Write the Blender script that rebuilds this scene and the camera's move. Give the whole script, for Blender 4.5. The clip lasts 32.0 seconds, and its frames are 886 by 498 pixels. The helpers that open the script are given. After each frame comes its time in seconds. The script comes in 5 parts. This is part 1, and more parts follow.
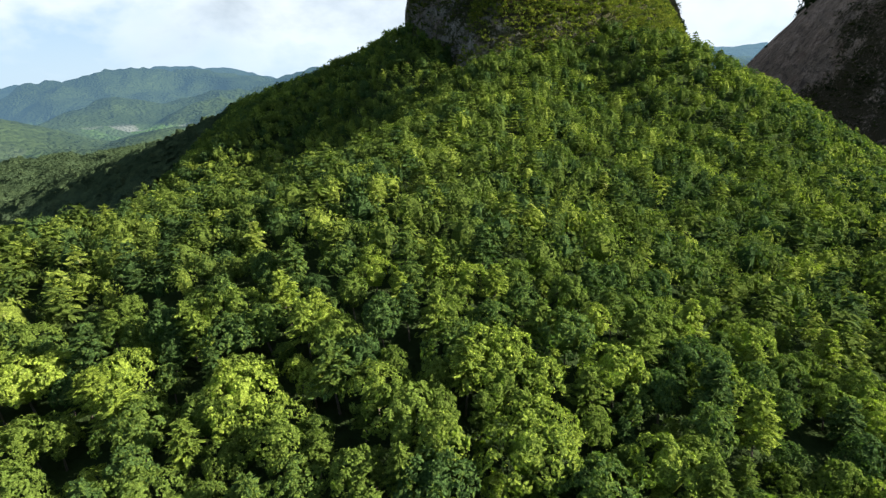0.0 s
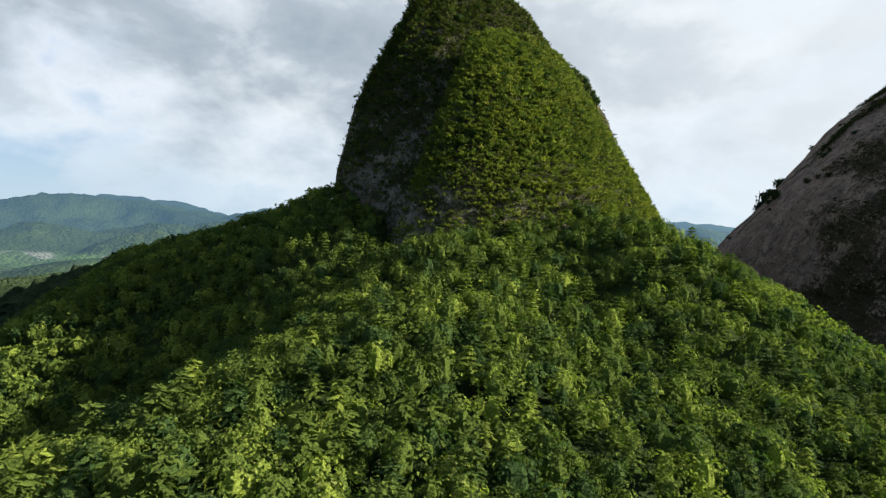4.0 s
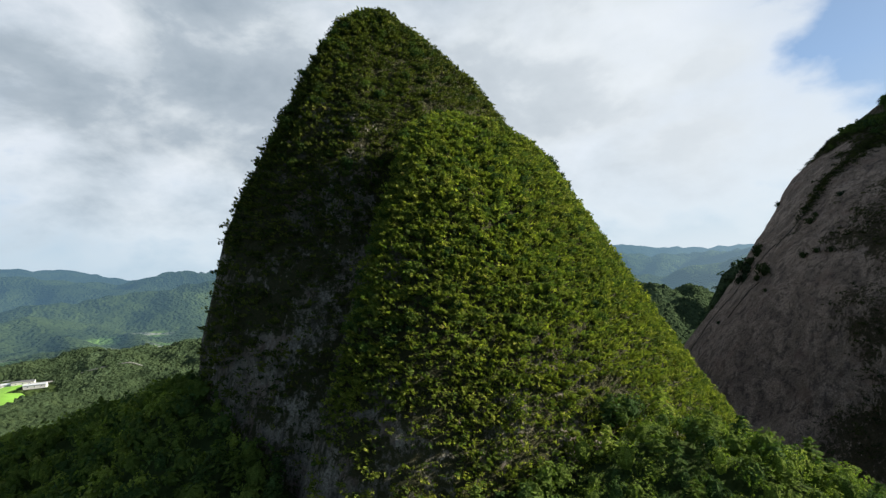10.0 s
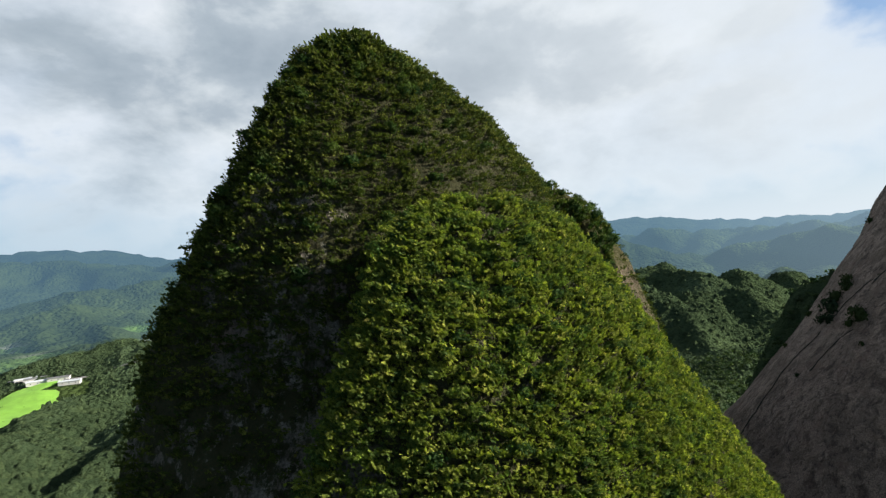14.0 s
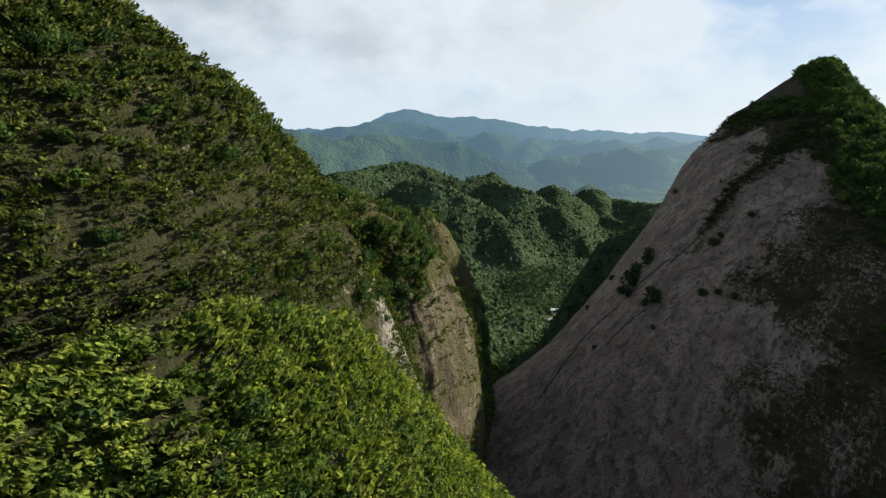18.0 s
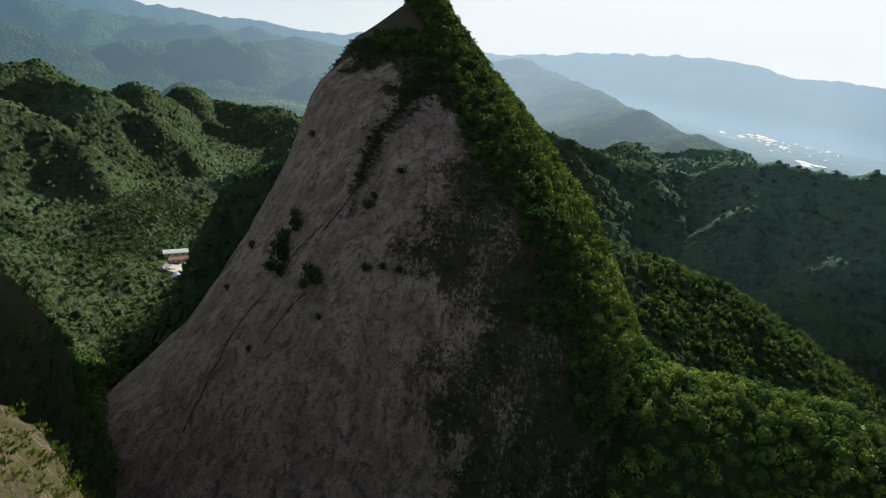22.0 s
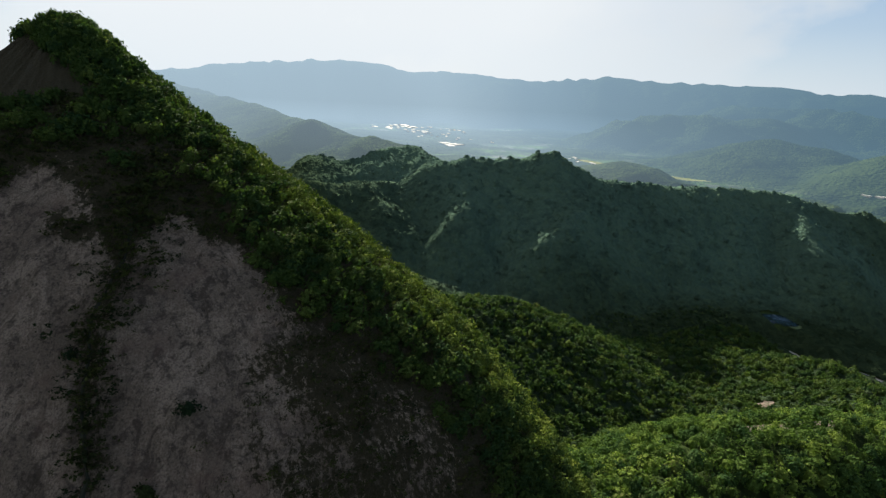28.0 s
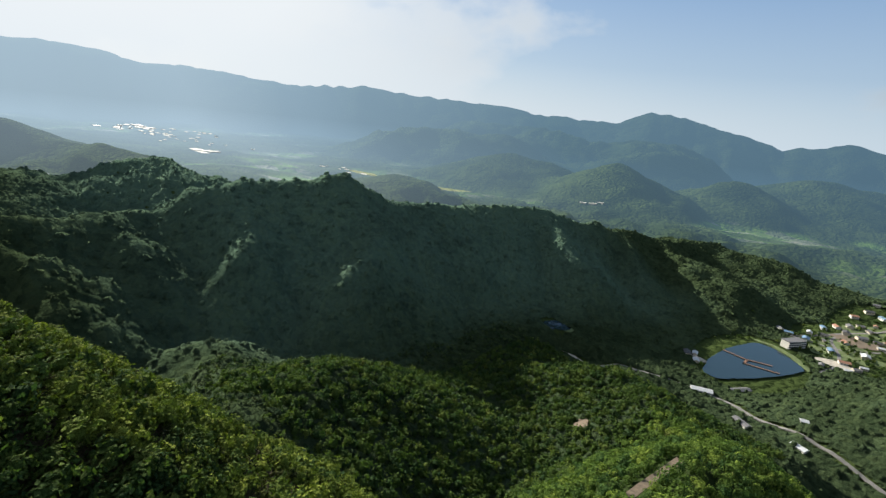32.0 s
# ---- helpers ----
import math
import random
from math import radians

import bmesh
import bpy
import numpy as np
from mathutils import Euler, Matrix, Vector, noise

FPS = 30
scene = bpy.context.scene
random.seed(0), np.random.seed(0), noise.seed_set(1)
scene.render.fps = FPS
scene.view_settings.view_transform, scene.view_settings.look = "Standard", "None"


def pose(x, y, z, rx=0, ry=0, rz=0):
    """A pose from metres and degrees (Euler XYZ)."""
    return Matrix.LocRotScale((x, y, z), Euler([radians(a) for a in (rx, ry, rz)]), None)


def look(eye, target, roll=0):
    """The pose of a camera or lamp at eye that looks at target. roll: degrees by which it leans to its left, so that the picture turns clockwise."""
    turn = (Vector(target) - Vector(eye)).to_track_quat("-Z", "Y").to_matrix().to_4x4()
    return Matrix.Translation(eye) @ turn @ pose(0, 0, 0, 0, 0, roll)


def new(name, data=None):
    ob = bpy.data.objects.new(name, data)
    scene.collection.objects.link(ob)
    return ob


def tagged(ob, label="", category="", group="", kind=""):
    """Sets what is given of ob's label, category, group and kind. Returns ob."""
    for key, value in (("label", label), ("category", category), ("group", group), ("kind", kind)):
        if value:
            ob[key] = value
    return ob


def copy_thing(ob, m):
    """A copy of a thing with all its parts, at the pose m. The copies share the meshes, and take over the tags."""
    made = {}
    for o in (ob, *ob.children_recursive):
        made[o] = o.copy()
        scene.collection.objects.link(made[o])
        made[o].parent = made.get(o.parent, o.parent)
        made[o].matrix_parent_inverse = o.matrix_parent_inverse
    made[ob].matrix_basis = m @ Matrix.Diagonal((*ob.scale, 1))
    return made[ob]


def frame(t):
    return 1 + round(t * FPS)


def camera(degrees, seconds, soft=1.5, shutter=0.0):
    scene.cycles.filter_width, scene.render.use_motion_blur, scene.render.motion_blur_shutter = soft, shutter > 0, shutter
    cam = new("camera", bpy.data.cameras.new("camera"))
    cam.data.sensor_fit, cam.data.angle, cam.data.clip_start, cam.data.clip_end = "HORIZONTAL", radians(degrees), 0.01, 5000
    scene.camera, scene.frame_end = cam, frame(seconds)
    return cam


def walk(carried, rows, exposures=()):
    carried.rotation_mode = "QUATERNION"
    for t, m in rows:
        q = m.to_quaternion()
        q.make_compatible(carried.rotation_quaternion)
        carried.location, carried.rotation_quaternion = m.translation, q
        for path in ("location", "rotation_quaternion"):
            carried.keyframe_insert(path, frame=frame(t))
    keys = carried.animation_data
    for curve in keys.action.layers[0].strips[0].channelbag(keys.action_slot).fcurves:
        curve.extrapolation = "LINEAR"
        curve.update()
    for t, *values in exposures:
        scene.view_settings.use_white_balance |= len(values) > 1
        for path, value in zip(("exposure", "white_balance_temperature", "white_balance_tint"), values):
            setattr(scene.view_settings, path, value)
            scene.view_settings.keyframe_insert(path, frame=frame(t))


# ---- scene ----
cam = camera(83.1, 32.0, 1.35)
METRES, EYE, TILT, LEAN, TURN = 450.0, 250.0, -17.8, 2.4, 0.0
ROWS = [
    (0.0, 0.0, 0.0, 0.0, 0.0, 0.0, -0.0),
    (0.5, 0.0012, 0.0165, 0.0047, -1.0, 1.91, -0.28),
    (1.0, 0.0028, 0.0331, 0.0102, -1.87, 4.74, -0.55),
    (1.5, 0.0045, 0.0495, 0.0166, -2.95, 7.69, -0.62),
    (2.0, 0.0065, 0.0654, 0.0241, -4.07, 10.6, -0.95),
    (2.5, 0.0087, 0.0803, 0.0329, -5.21, 12.63, -1.47),
    (3.0, 0.0108, 0.0944, 0.0425, -5.76, 13.74, -2.06),
    (3.5, 0.0125, 0.1081, 0.0524, -6.23, 15.38, -2.5),
    (4.0, 0.0141, 0.1209, 0.0625, -6.68, 16.79, -2.6),
    (4.5, 0.0152, 0.133, 0.0731, -8.09, 17.67, -2.37),
    (6.5, 0.017, 0.1755, 0.116, -11.2, 17.84, -1.22),
    (7.0, 0.0168, 0.1853, 0.127, -11.36, 17.72, -0.97),
    (7.5, 0.0166, 0.1951, 0.1377, -11.76, 17.97, -0.39),
    (8.0, 0.0162, 0.2046, 0.1486, -12.23, 18.16, 0.58),
    (8.5, 0.0163, 0.2137, 0.1588, -12.53, 18.43, 1.9),
    (9.0, 0.0165, 0.2224, 0.1695, -12.91, 19.22, 3.33),
    (9.5, 0.0177, 0.2308, 0.1806, -13.25, 20.29, 4.64),
    (10.0, 0.0196, 0.2386, 0.1916, -13.26, 20.69, 5.23),
    (10.5, 0.0221, 0.2463, 0.2025, -13.31, 20.79, 5.51),
    (11.0, 0.0254, 0.2534, 0.2135, -13.04, 20.87, 5.57),
    (11.5, 0.0293, 0.2603, 0.2247, -12.48, 21.0, 5.58),
    (12.0, 0.0335, 0.2666, 0.2358, -11.7, 21.01, 5.66),
    (12.5, 0.038, 0.2725, 0.2467, -10.38, 20.78, 5.18),
    (13.0, 0.0429, 0.2781, 0.2577, -9.87, 20.22, 4.99),
    (13.5, 0.0481, 0.2835, 0.2685, -9.73, 19.18, 4.96),
    (15.5, 0.072, 0.3051, 0.3113, -8.84, 13.02, 3.6),
    (16.0, 0.078, 0.3117, 0.3219, -9.41, 11.49, 3.56),
    (16.5, 0.0844, 0.3188, 0.3319, -11.51, 9.69, 3.5),
    (17.0, 0.0906, 0.3264, 0.3414, -16.78, 7.38, 3.68),
    (17.5, 0.0973, 0.3346, 0.3504, -22.65, 5.21, 4.0),
    (18.0, 0.1043, 0.3433, 0.3591, -28.3, 3.35, 4.66),
    (18.5, 0.1112, 0.3527, 0.3677, -33.46, 1.36, 5.5),
    (19.0, 0.1186, 0.3627, 0.3759, -39.58, -0.85, 6.91),
    (19.5, 0.1263, 0.3729, 0.3843, -47.69, -3.64, 8.87),
    (20.0, 0.1345, 0.3837, 0.3926, -55.49, -6.92, 9.93),
    (20.5, 0.1434, 0.3946, 0.4005, -62.07, -10.09, 9.88),
    (21.0, 0.1531, 0.4057, 0.4082, -66.69, -12.65, 9.38),
    (21.5, 0.1639, 0.4172, 0.4152, -68.73, -13.25, 8.66),
    (22.0, 0.1755, 0.4291, 0.4218, -71.34, -13.57, 7.94),
    (22.5, 0.1877, 0.4412, 0.428, -76.12, -14.25, 7.27),
    (23.0, 0.2007, 0.4535, 0.4337, -81.42, -15.0, 7.66),
    (23.5, 0.214, 0.4656, 0.4392, -86.85, -16.08, 9.48),
    (24.0, 0.2282, 0.477, 0.4449, -91.34, -16.98, 11.04),
    (24.5, 0.243, 0.4875, 0.4507, -94.19, -17.57, 11.88),
    (25.0, 0.2585, 0.497, 0.4566, -96.35, -17.97, 12.81),
    (25.5, 0.2746, 0.5058, 0.4626, -99.09, -18.55, 13.78),
    (27.5, 0.3427, 0.5285, 0.4857, -107.83, -20.45, 14.4),
    (28.0, 0.361, 0.5316, 0.4908, -109.99, -20.91, 14.77),
    (28.5, 0.3795, 0.534, 0.4961, -112.11, -21.34, 15.34),
    (29.0, 0.3981, 0.5356, 0.5012, -114.38, -21.99, 15.6),
    (29.5, 0.4166, 0.5365, 0.5061, -118.18, -22.83, 15.23),
    (30.0, 0.4351, 0.5366, 0.5108, -121.75, -23.56, 14.57),
    (30.5, 0.4535, 0.5359, 0.5153, -125.91, -24.39, 13.36),
    (31.0, 0.4713, 0.5344, 0.519, -129.97, -24.96, 11.64),
    (31.5, 0.4896, 0.5322, 0.523, -133.21, -25.35, 9.85),
    (32.0, 0.5078, 0.5292, 0.5268, -136.45, -25.81, 7.93),
]
walk(cam, [(t, pose(0, 0, EYE, TILT, LEAN, TURN) @ pose(METRES * x, METRES * y, METRES * z, 90 + pitch, roll, yaw)) for t, x, y, z, yaw, pitch, roll in ROWS], [(0, 1.4), (2.5, 1.25), (4.5, 1.1), (7, 1.06), (13, 1.0), (17, 1.17), (18, 1.06), (19, 0.95), (20, 1.0), (21, 1.04), (23, 0.95), (28, 0.9), (32, 0.9)])

# ---- world, sun, exposure ----
SUN_DIR = Vector((0.918, -0.09, 0.41)).normalized()
SUN_AZ = math.atan2(SUN_DIR.x, SUN_DIR.y)
SUN_EL = math.asin(SUN_DIR.z)


def link(tree, a, b):
    tree.links.new(a, b)


def node(tree, kind, **values):
    n = tree.nodes.new(kind)
    for key, value in values.items():
        if key in n.inputs:
            n.inputs[key].default_value = value
    return n


def ramp(tree, source, stops):
    """A colour ramp over source; stops: (position, rgb or grey)."""
    r = tree.nodes.new("ShaderNodeValToRGB")
    els = r.color_ramp.elements
    while len(els) < len(stops):
        els.new(0.5)
    for e, (p, c) in zip(els, stops):
        e.position = p
        e.color = (c, c, c, 1) if isinstance(c, (int, float)) else (*c, 1)
    link(tree, source, r.inputs["Fac"])
    return r.outputs["Color"]


def mixed(tree, fac, a, b, mode="MIX"):
    m = tree.nodes.new("ShaderNodeMix")
    m.data_type, m.blend_type = "RGBA", mode
    for value, k in ((fac, 0), (a, 6), (b, 7)):
        socket = m.inputs[k]
        if isinstance(value, (int, float)):
            socket.default_value = (value, value, value, 1) if k else value
        elif isinstance(value, tuple):
            socket.default_value = (*value, 1)
        else:
            link(tree, value, socket)
    return m.outputs[2]


def calc(tree, op, a, b=0.0, c=0.0, clamp=False):
    m = tree.nodes.new("ShaderNodeMath")
    m.operation, m.use_clamp = op, clamp
    for value, socket in zip((a, b, c), m.inputs):
        if isinstance(value, (int, float)):
            socket.default_value = value
        else:
            link(tree, value, socket)
    return m.outputs[0]


def noise_tex(tree, vector, scale, detail=4.0, rough=0.55, warp=0.0):
    n = node(tree, "ShaderNodeTexNoise", Scale=scale, Detail=detail, Roughness=rough, Distortion=warp)
    link(tree, vector, n.inputs["Vector"])
    return n.outputs["Fac"]


def stretched(tree, vector, x, y, z):
    m = tree.nodes.new("ShaderNodeMapping")
    m.inputs["Scale"].default_value = (x, y, z)
    link(tree, vector, m.inputs["Vector"])
    return m.outputs["Vector"]


world = bpy.data.worlds.new("sky")
scene.world = world
world.use_nodes = True
wt = world.node_tree
wt.nodes.clear()
sky = wt.nodes.new("ShaderNodeTexSky")
sky.sky_type, sky.sun_disc = "NISHITA", False
sky.sun_elevation, sky.sun_rotation = SUN_EL, SUN_AZ
sky.altitude, sky.air_density, sky.dust_density, sky.ozone_density = 600, 1.0, 2.0, 1.0
way = wt.nodes.new("ShaderNodeTexCoord").outputs["Generated"]
split = wt.nodes.new("ShaderNodeSeparateXYZ")
link(wt, way, split.inputs[0])
heap = stretched(wt, way, 1.0, 1.0, 1.7)
cover = noise_tex(wt, heap, 1.7, 5, 0.48, 0.15)
billow = noise_tex(wt, heap, 4.6, 8, 0.56, 0.1)
toward = wt.nodes.new("ShaderNodeVectorMath")
toward.operation = "DOT_PRODUCT"
link(wt, way, toward.inputs[0])
toward.inputs[1].default_value = SUN_DIR
sunward = calc(wt, "MULTIPLY_ADD", toward.outputs["Value"], 0.5, 0.5)
thick = calc(wt, "ADD", calc(wt, "MULTIPLY", cover, 0.72), calc(wt, "MULTIPLY", billow, 0.28))
south = calc(wt, "MULTIPLY", calc(wt, "MAXIMUM", calc(wt, "MULTIPLY", split.outputs[1], -1.0), 0.0), 0.17)
cloud = ramp(wt, calc(wt, "SUBTRACT", thick, south), [(0.0, 0.0), (0.43, 0.0), (0.49, 0.75), (0.57, 1.0), (1.0, 1.0)])
thins = ramp(wt, split.outputs[2], [(0.0, 1.0), (0.45, 1.0), (0.75, 0.65), (1.0, 0.6)])
grey = ramp(wt, calc(wt, "ADD", calc(wt, "MULTIPLY", cover, 0.5), calc(wt, "MULTIPLY", billow, 0.5)),
            [(0.0, (0.50, 0.51, 0.52)), (0.46, (0.48, 0.50, 0.515)), (0.515, (0.35, 0.385, 0.415)), (0.575, (0.225, 0.265, 0.305)), (0.66, (0.16, 0.20, 0.24)), (1.0, (0.13, 0.17, 0.21))])
bright = mixed(wt, ramp(wt, sunward, [(0.0, 0.0), (0.45, 0.05), (0.7, 0.35), (0.85, 0.65), (0.95, 1.0)]), grey, (0.50, 0.525, 0.545))
clear = mixed(wt, 1.0, sky.outputs[0], (0.055, 0.055, 0.055), "MULTIPLY")
blue = ramp(wt, split.outputs[2], [(0.0, (0.26, 0.36, 0.46)), (0.3, (0.16, 0.27, 0.45)), (0.7, (0.085, 0.135, 0.215)), (1.0, (0.07, 0.11, 0.18))])
above = mixed(wt, calc(wt, "MULTIPLY", cloud, thins), mixed(wt, 0.65, clear, blue), bright)
pale = mixed(wt, sunward, (0.23, 0.32, 0.40), (0.47, 0.51, 0.54))
low = ramp(wt, split.outputs[2], [(0.0, 0.85), (0.04, 0.65), (0.12, 0.2), (0.25, 0.0), (1.0, 0.0)])
back = node(wt, "ShaderNodeBackground", Strength=0.92)
link(wt, mixed(wt, low, above, pale), back.inputs["Color"])
link(wt, back.outputs[0], wt.nodes.new("ShaderNodeOutputWorld").inputs["Surface"])

sun = new("sun", bpy.data.lights.new("sun", "SUN"))
sun.data.energy, sun.data.angle, sun.data.color = 6.0, radians(0.9), (1.0, 0.93, 0.80)
sun.matrix_world = look((600, 0, 900), Vector((600, 0, 900)) - SUN_DIR)


# ---- materials ----
def material(name):
    m = bpy.data.materials.new(name)
    m.use_nodes = True
    t = m.node_tree
    t.nodes.clear()
    return m, t, t.nodes.new("ShaderNodeOutputMaterial"), t.nodes.new("ShaderNodeTexCoord").outputs["Object"]


def leaves(name, dark, mid, light, dry, through_light=0.28, per_object=False):
    """Foliage: each tree has its tint, each leaf its own shade, and light passes through."""
    m, t, out, at = material(name)
    isl = t.nodes.new("ShaderNodeNewGeometry").outputs["Random Per Island"]
    if per_object:
        tint = t.nodes.new("ShaderNodeObjectInfo").outputs["Random"]
    else:
        a = t.nodes.new("ShaderNodeAttribute")
        a.attribute_name = "tint"
        tint = a.outputs["Fac"]
    tone = calc(t, "ADD", calc(t, "MULTIPLY", isl, 0.26), calc(t, "MULTIPLY", tint, 0.74))
    cool = tuple(0.5 * (a + b) * k for a, b, k in zip(dark, mid, (0.86, 1.0, 1.35)))
    col = ramp(t, tone, [(0.0, dark), (0.22, cool), (0.42, mid), (0.66, mid), (0.84, light), (0.93, light), (1.0, dry)])
    speck = noise_tex(t, at, 5.0, 3, 0.7)
    col = mixed(t, 1.0, col, ramp(t, speck, [(0.30, 0.38), (0.48, 1.0), (0.66, 1.75)]), "MULTIPLY")
    bump = node(t, "ShaderNodeBump", Strength=0.8, Distance=0.25)
    link(t, speck, bump.inputs["Height"])
    d = node(t, "ShaderNodeBsdfPrincipled", Roughness=0.8)
    d.inputs["Specular IOR Level"].default_value = 0.02
    link(t, col, d.inputs["Base Color"])
    link(t, bump.outputs[0], d.inputs["Normal"])
    tr = t.nodes.new("ShaderNodeBsdfTranslucent")
    link(t, mixed(t, 1.0, col, (1.12, 1.35, 0.6), "MULTIPLY"), tr.inputs["Color"])
    mx = node(t, "ShaderNodeMixShader", Fac=through_light)
    link(t, d.outputs[0], mx.inputs[1])
    link(t, tr.outputs[0], mx.inputs[2])
    link(t, mx.outputs[0], out.inputs["Surface"])
    return m


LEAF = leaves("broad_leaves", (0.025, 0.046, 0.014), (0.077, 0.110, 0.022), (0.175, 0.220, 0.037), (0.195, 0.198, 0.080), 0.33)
LEAF_NEAR = leaves("near_leaves", (0.025, 0.048, 0.015), (0.103, 0.148, 0.028), (0.222, 0.284, 0.043), (0.260, 0.262, 0.115), 0.35, True)
RIDGE_LEAF = leaves("ridge_leaves", (0.024, 0.045, 0.013), (0.064, 0.104, 0.022), (0.130, 0.176, 0.034), (0.155, 0.155, 0.062), 0.22)
# Brighter leaf for the second peak's sun side; sunlight is in the colour.
SUNLIT_CREST_LEAF = leaves("sunlit_crest_leaves", (0.020, 0.036, 0.011), (0.080, 0.110, 0.021), (0.158, 0.190, 0.033), (0.175, 0.158, 0.058), 0.15)
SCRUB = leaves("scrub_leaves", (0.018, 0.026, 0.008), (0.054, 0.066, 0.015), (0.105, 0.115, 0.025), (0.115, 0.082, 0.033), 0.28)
BUSH = leaves("dark_bush_leaves", (0.014, 0.022, 0.010), (0.025, 0.036, 0.013), (0.038, 0.050, 0.017), (0.050, 0.050, 0.024), 0.15, True)
# Brighter olive scrub for the front buttress: its sunlight is in the colour.
SUNLIT_OLIVE = leaves("sunlit_olive_scrub_leaves", (0.036, 0.054, 0.013), (0.108, 0.128, 0.023), (0.210, 0.225, 0.039), (0.235, 0.182, 0.062), 0.36)
# Darker leaf; on the peaks' shaded flanks it carries painted shade.
DARK_LEAF = leaves("dark_leaves", (0.020, 0.036, 0.012), (0.042, 0.069, 0.018), (0.078, 0.106, 0.026), (0.096, 0.094, 0.040), 0.28)
WOOD_LEAF = leaves("far_wood_leaves", (0.020, 0.034, 0.014), (0.036, 0.056, 0.022), (0.060, 0.084, 0.031), (0.075, 0.082, 0.037), 0.22)
# Darker scrub copy for the shaded face; its shade is in the colour.
DARK_SCRUB = leaves("dark_scrub_leaves", (0.016, 0.021, 0.009), (0.036, 0.043, 0.015), (0.058, 0.064, 0.021), (0.078, 0.062, 0.032), 0.18)


def bark_material():
    m, t, out, at = material("bark")
    n = noise_tex(t, stretched(t, at, 6, 6, 1.2), 3.0, 5)
    p = node(t, "ShaderNodeBsdfPrincipled", Roughness=0.9)
    link(t, ramp(t, n, [(0.3, (0.045, 0.035, 0.026)), (0.7, (0.15, 0.12, 0.09))]), p.inputs["Base Color"])
    link(t, p.outputs[0], out.inputs["Surface"])
    return m


BARK = bark_material()


def rock_material(name, stone_a, stone_b, stain, green, dry, cover_at, relief=0.9, drip=0.75, tufts=0.55):
    """Pebbly conglomerate with water streaks and pits; dry grass and moss hold on in patches."""
    m, t, out, at = material(name)
    broad = noise_tex(t, at, 0.05, 6, 0.6, 0.6)
    streak = noise_tex(t, stretched(t, at, 1.0, 1.0, 0.09), 0.34, 7, 0.68, 0.7)
    slab = noise_tex(t, stretched(t, at, 1.0, 1.0, 0.22), 0.11, 7, 0.66, 0.6)
    pits = noise_tex(t, at, 0.75, 8, 0.74, 0.3)
    fine = noise_tex(t, at, 2.6, 7, 0.72)
    pebble = t.nodes.new("ShaderNodeTexVoronoi")
    pebble.inputs["Scale"].default_value = 1.1
    link(t, at, pebble.inputs["Vector"])
    light = tuple(min(0.5, c * 1.35) for c in stone_b)
    stone = mixed(t, ramp(t, broad, [(0.3, 0.0), (0.68, 1.0)]), stone_a, stone_b)
    stone = mixed(t, ramp(t, slab, [(0.0, 0.0), (0.47, 0.0), (0.56, 0.75), (0.8, 0.9)]), stone, light)
    stone = mixed(t, ramp(t, streak, [(0.0, 0.0), (0.50, 0.0), (0.60, 0.7), (1.0, 0.85)]), stone, stain)
    stone = mixed(t, ramp(t, pits, [(0.0, 0.9), (0.36, 0.8), (0.47, 0.0), (1.0, 0.0)]), stone, stain)
    stone = mixed(t, ramp(t, pebble.outputs["Distance"], [(0.0, 0.6), (0.22, 0.15), (0.5, 0.0)]), stone, light)
    stone = mixed(t, ramp(t, fine, [(0.0, 0.75), (0.40, 0.55), (0.56, 0.0), (1.0, 0.0)]), stone, stain)
    rust = noise_tex(t, at, 0.10, 5, 0.65)
    stone = mixed(t, ramp(t, rust, [(0.0, 0.0), (0.54, 0.0), (0.66, 0.45)]), stone, (0.21, 0.135, 0.105))
    tuft = noise_tex(t, stretched(t, at, 1.0, 1.0, drip), tufts, 8, 0.76, 0.3)
    a = t.nodes.new("ShaderNodeAttribute")
    a.attribute_name = "grown"
    where = calc(t, "ADD", calc(t, "MULTIPLY_ADD", tuft, 0.62, calc(t, "MULTIPLY", broad, 0.18)), a.outputs["Fac"])
    grown = ramp(t, where, [(0.0, 0.0), (cover_at - 0.02, 0.0), (cover_at + 0.03, 1.0)])
    grass = mixed(t, ramp(t, fine, [(0.36, 0.0), (0.62, 1.0)]), green, dry)
    col = mixed(t, grown, stone, grass)
    bump = node(t, "ShaderNodeBump", Strength=1.0, Distance=relief)
    low = calc(t, "ADD", calc(t, "MULTIPLY", pits, 1.5), calc(t, "MULTIPLY", slab, 2.2))
    link(t, calc(t, "ADD", calc(t, "MULTIPLY_ADD", fine, 0.8, low), calc(t, "SUBTRACT", calc(t, "MULTIPLY", tuft, 1.2), calc(t, "MULTIPLY", pebble.outputs["Distance"], 0.35))), bump.inputs["Height"])
    p = node(t, "ShaderNodeBsdfPrincipled", Roughness=0.93)
    p.inputs["Specular IOR Level"].default_value = 0.15
    link(t, col, p.inputs["Base Color"])
    link(t, bump.outputs[0], p.inputs["Normal"])
    link(t, p.outputs[0], out.inputs["Surface"])
    return m


ROCK_GREEN = rock_material("scrubby_conglomerate", (0.15, 0.132, 0.102), (0.27, 0.245, 0.20), (0.038, 0.036, 0.026), (0.028, 0.037, 0.012), (0.056, 0.050, 0.021), 0.42)
ROCK_TAN = rock_material("tan_conglomerate", (0.125, 0.100, 0.064), (0.215, 0.175, 0.118), (0.042, 0.035, 0.022), (0.052, 0.060, 0.019), (0.105, 0.090, 0.036), 0.43, 1.4, 0.4, 0.8)
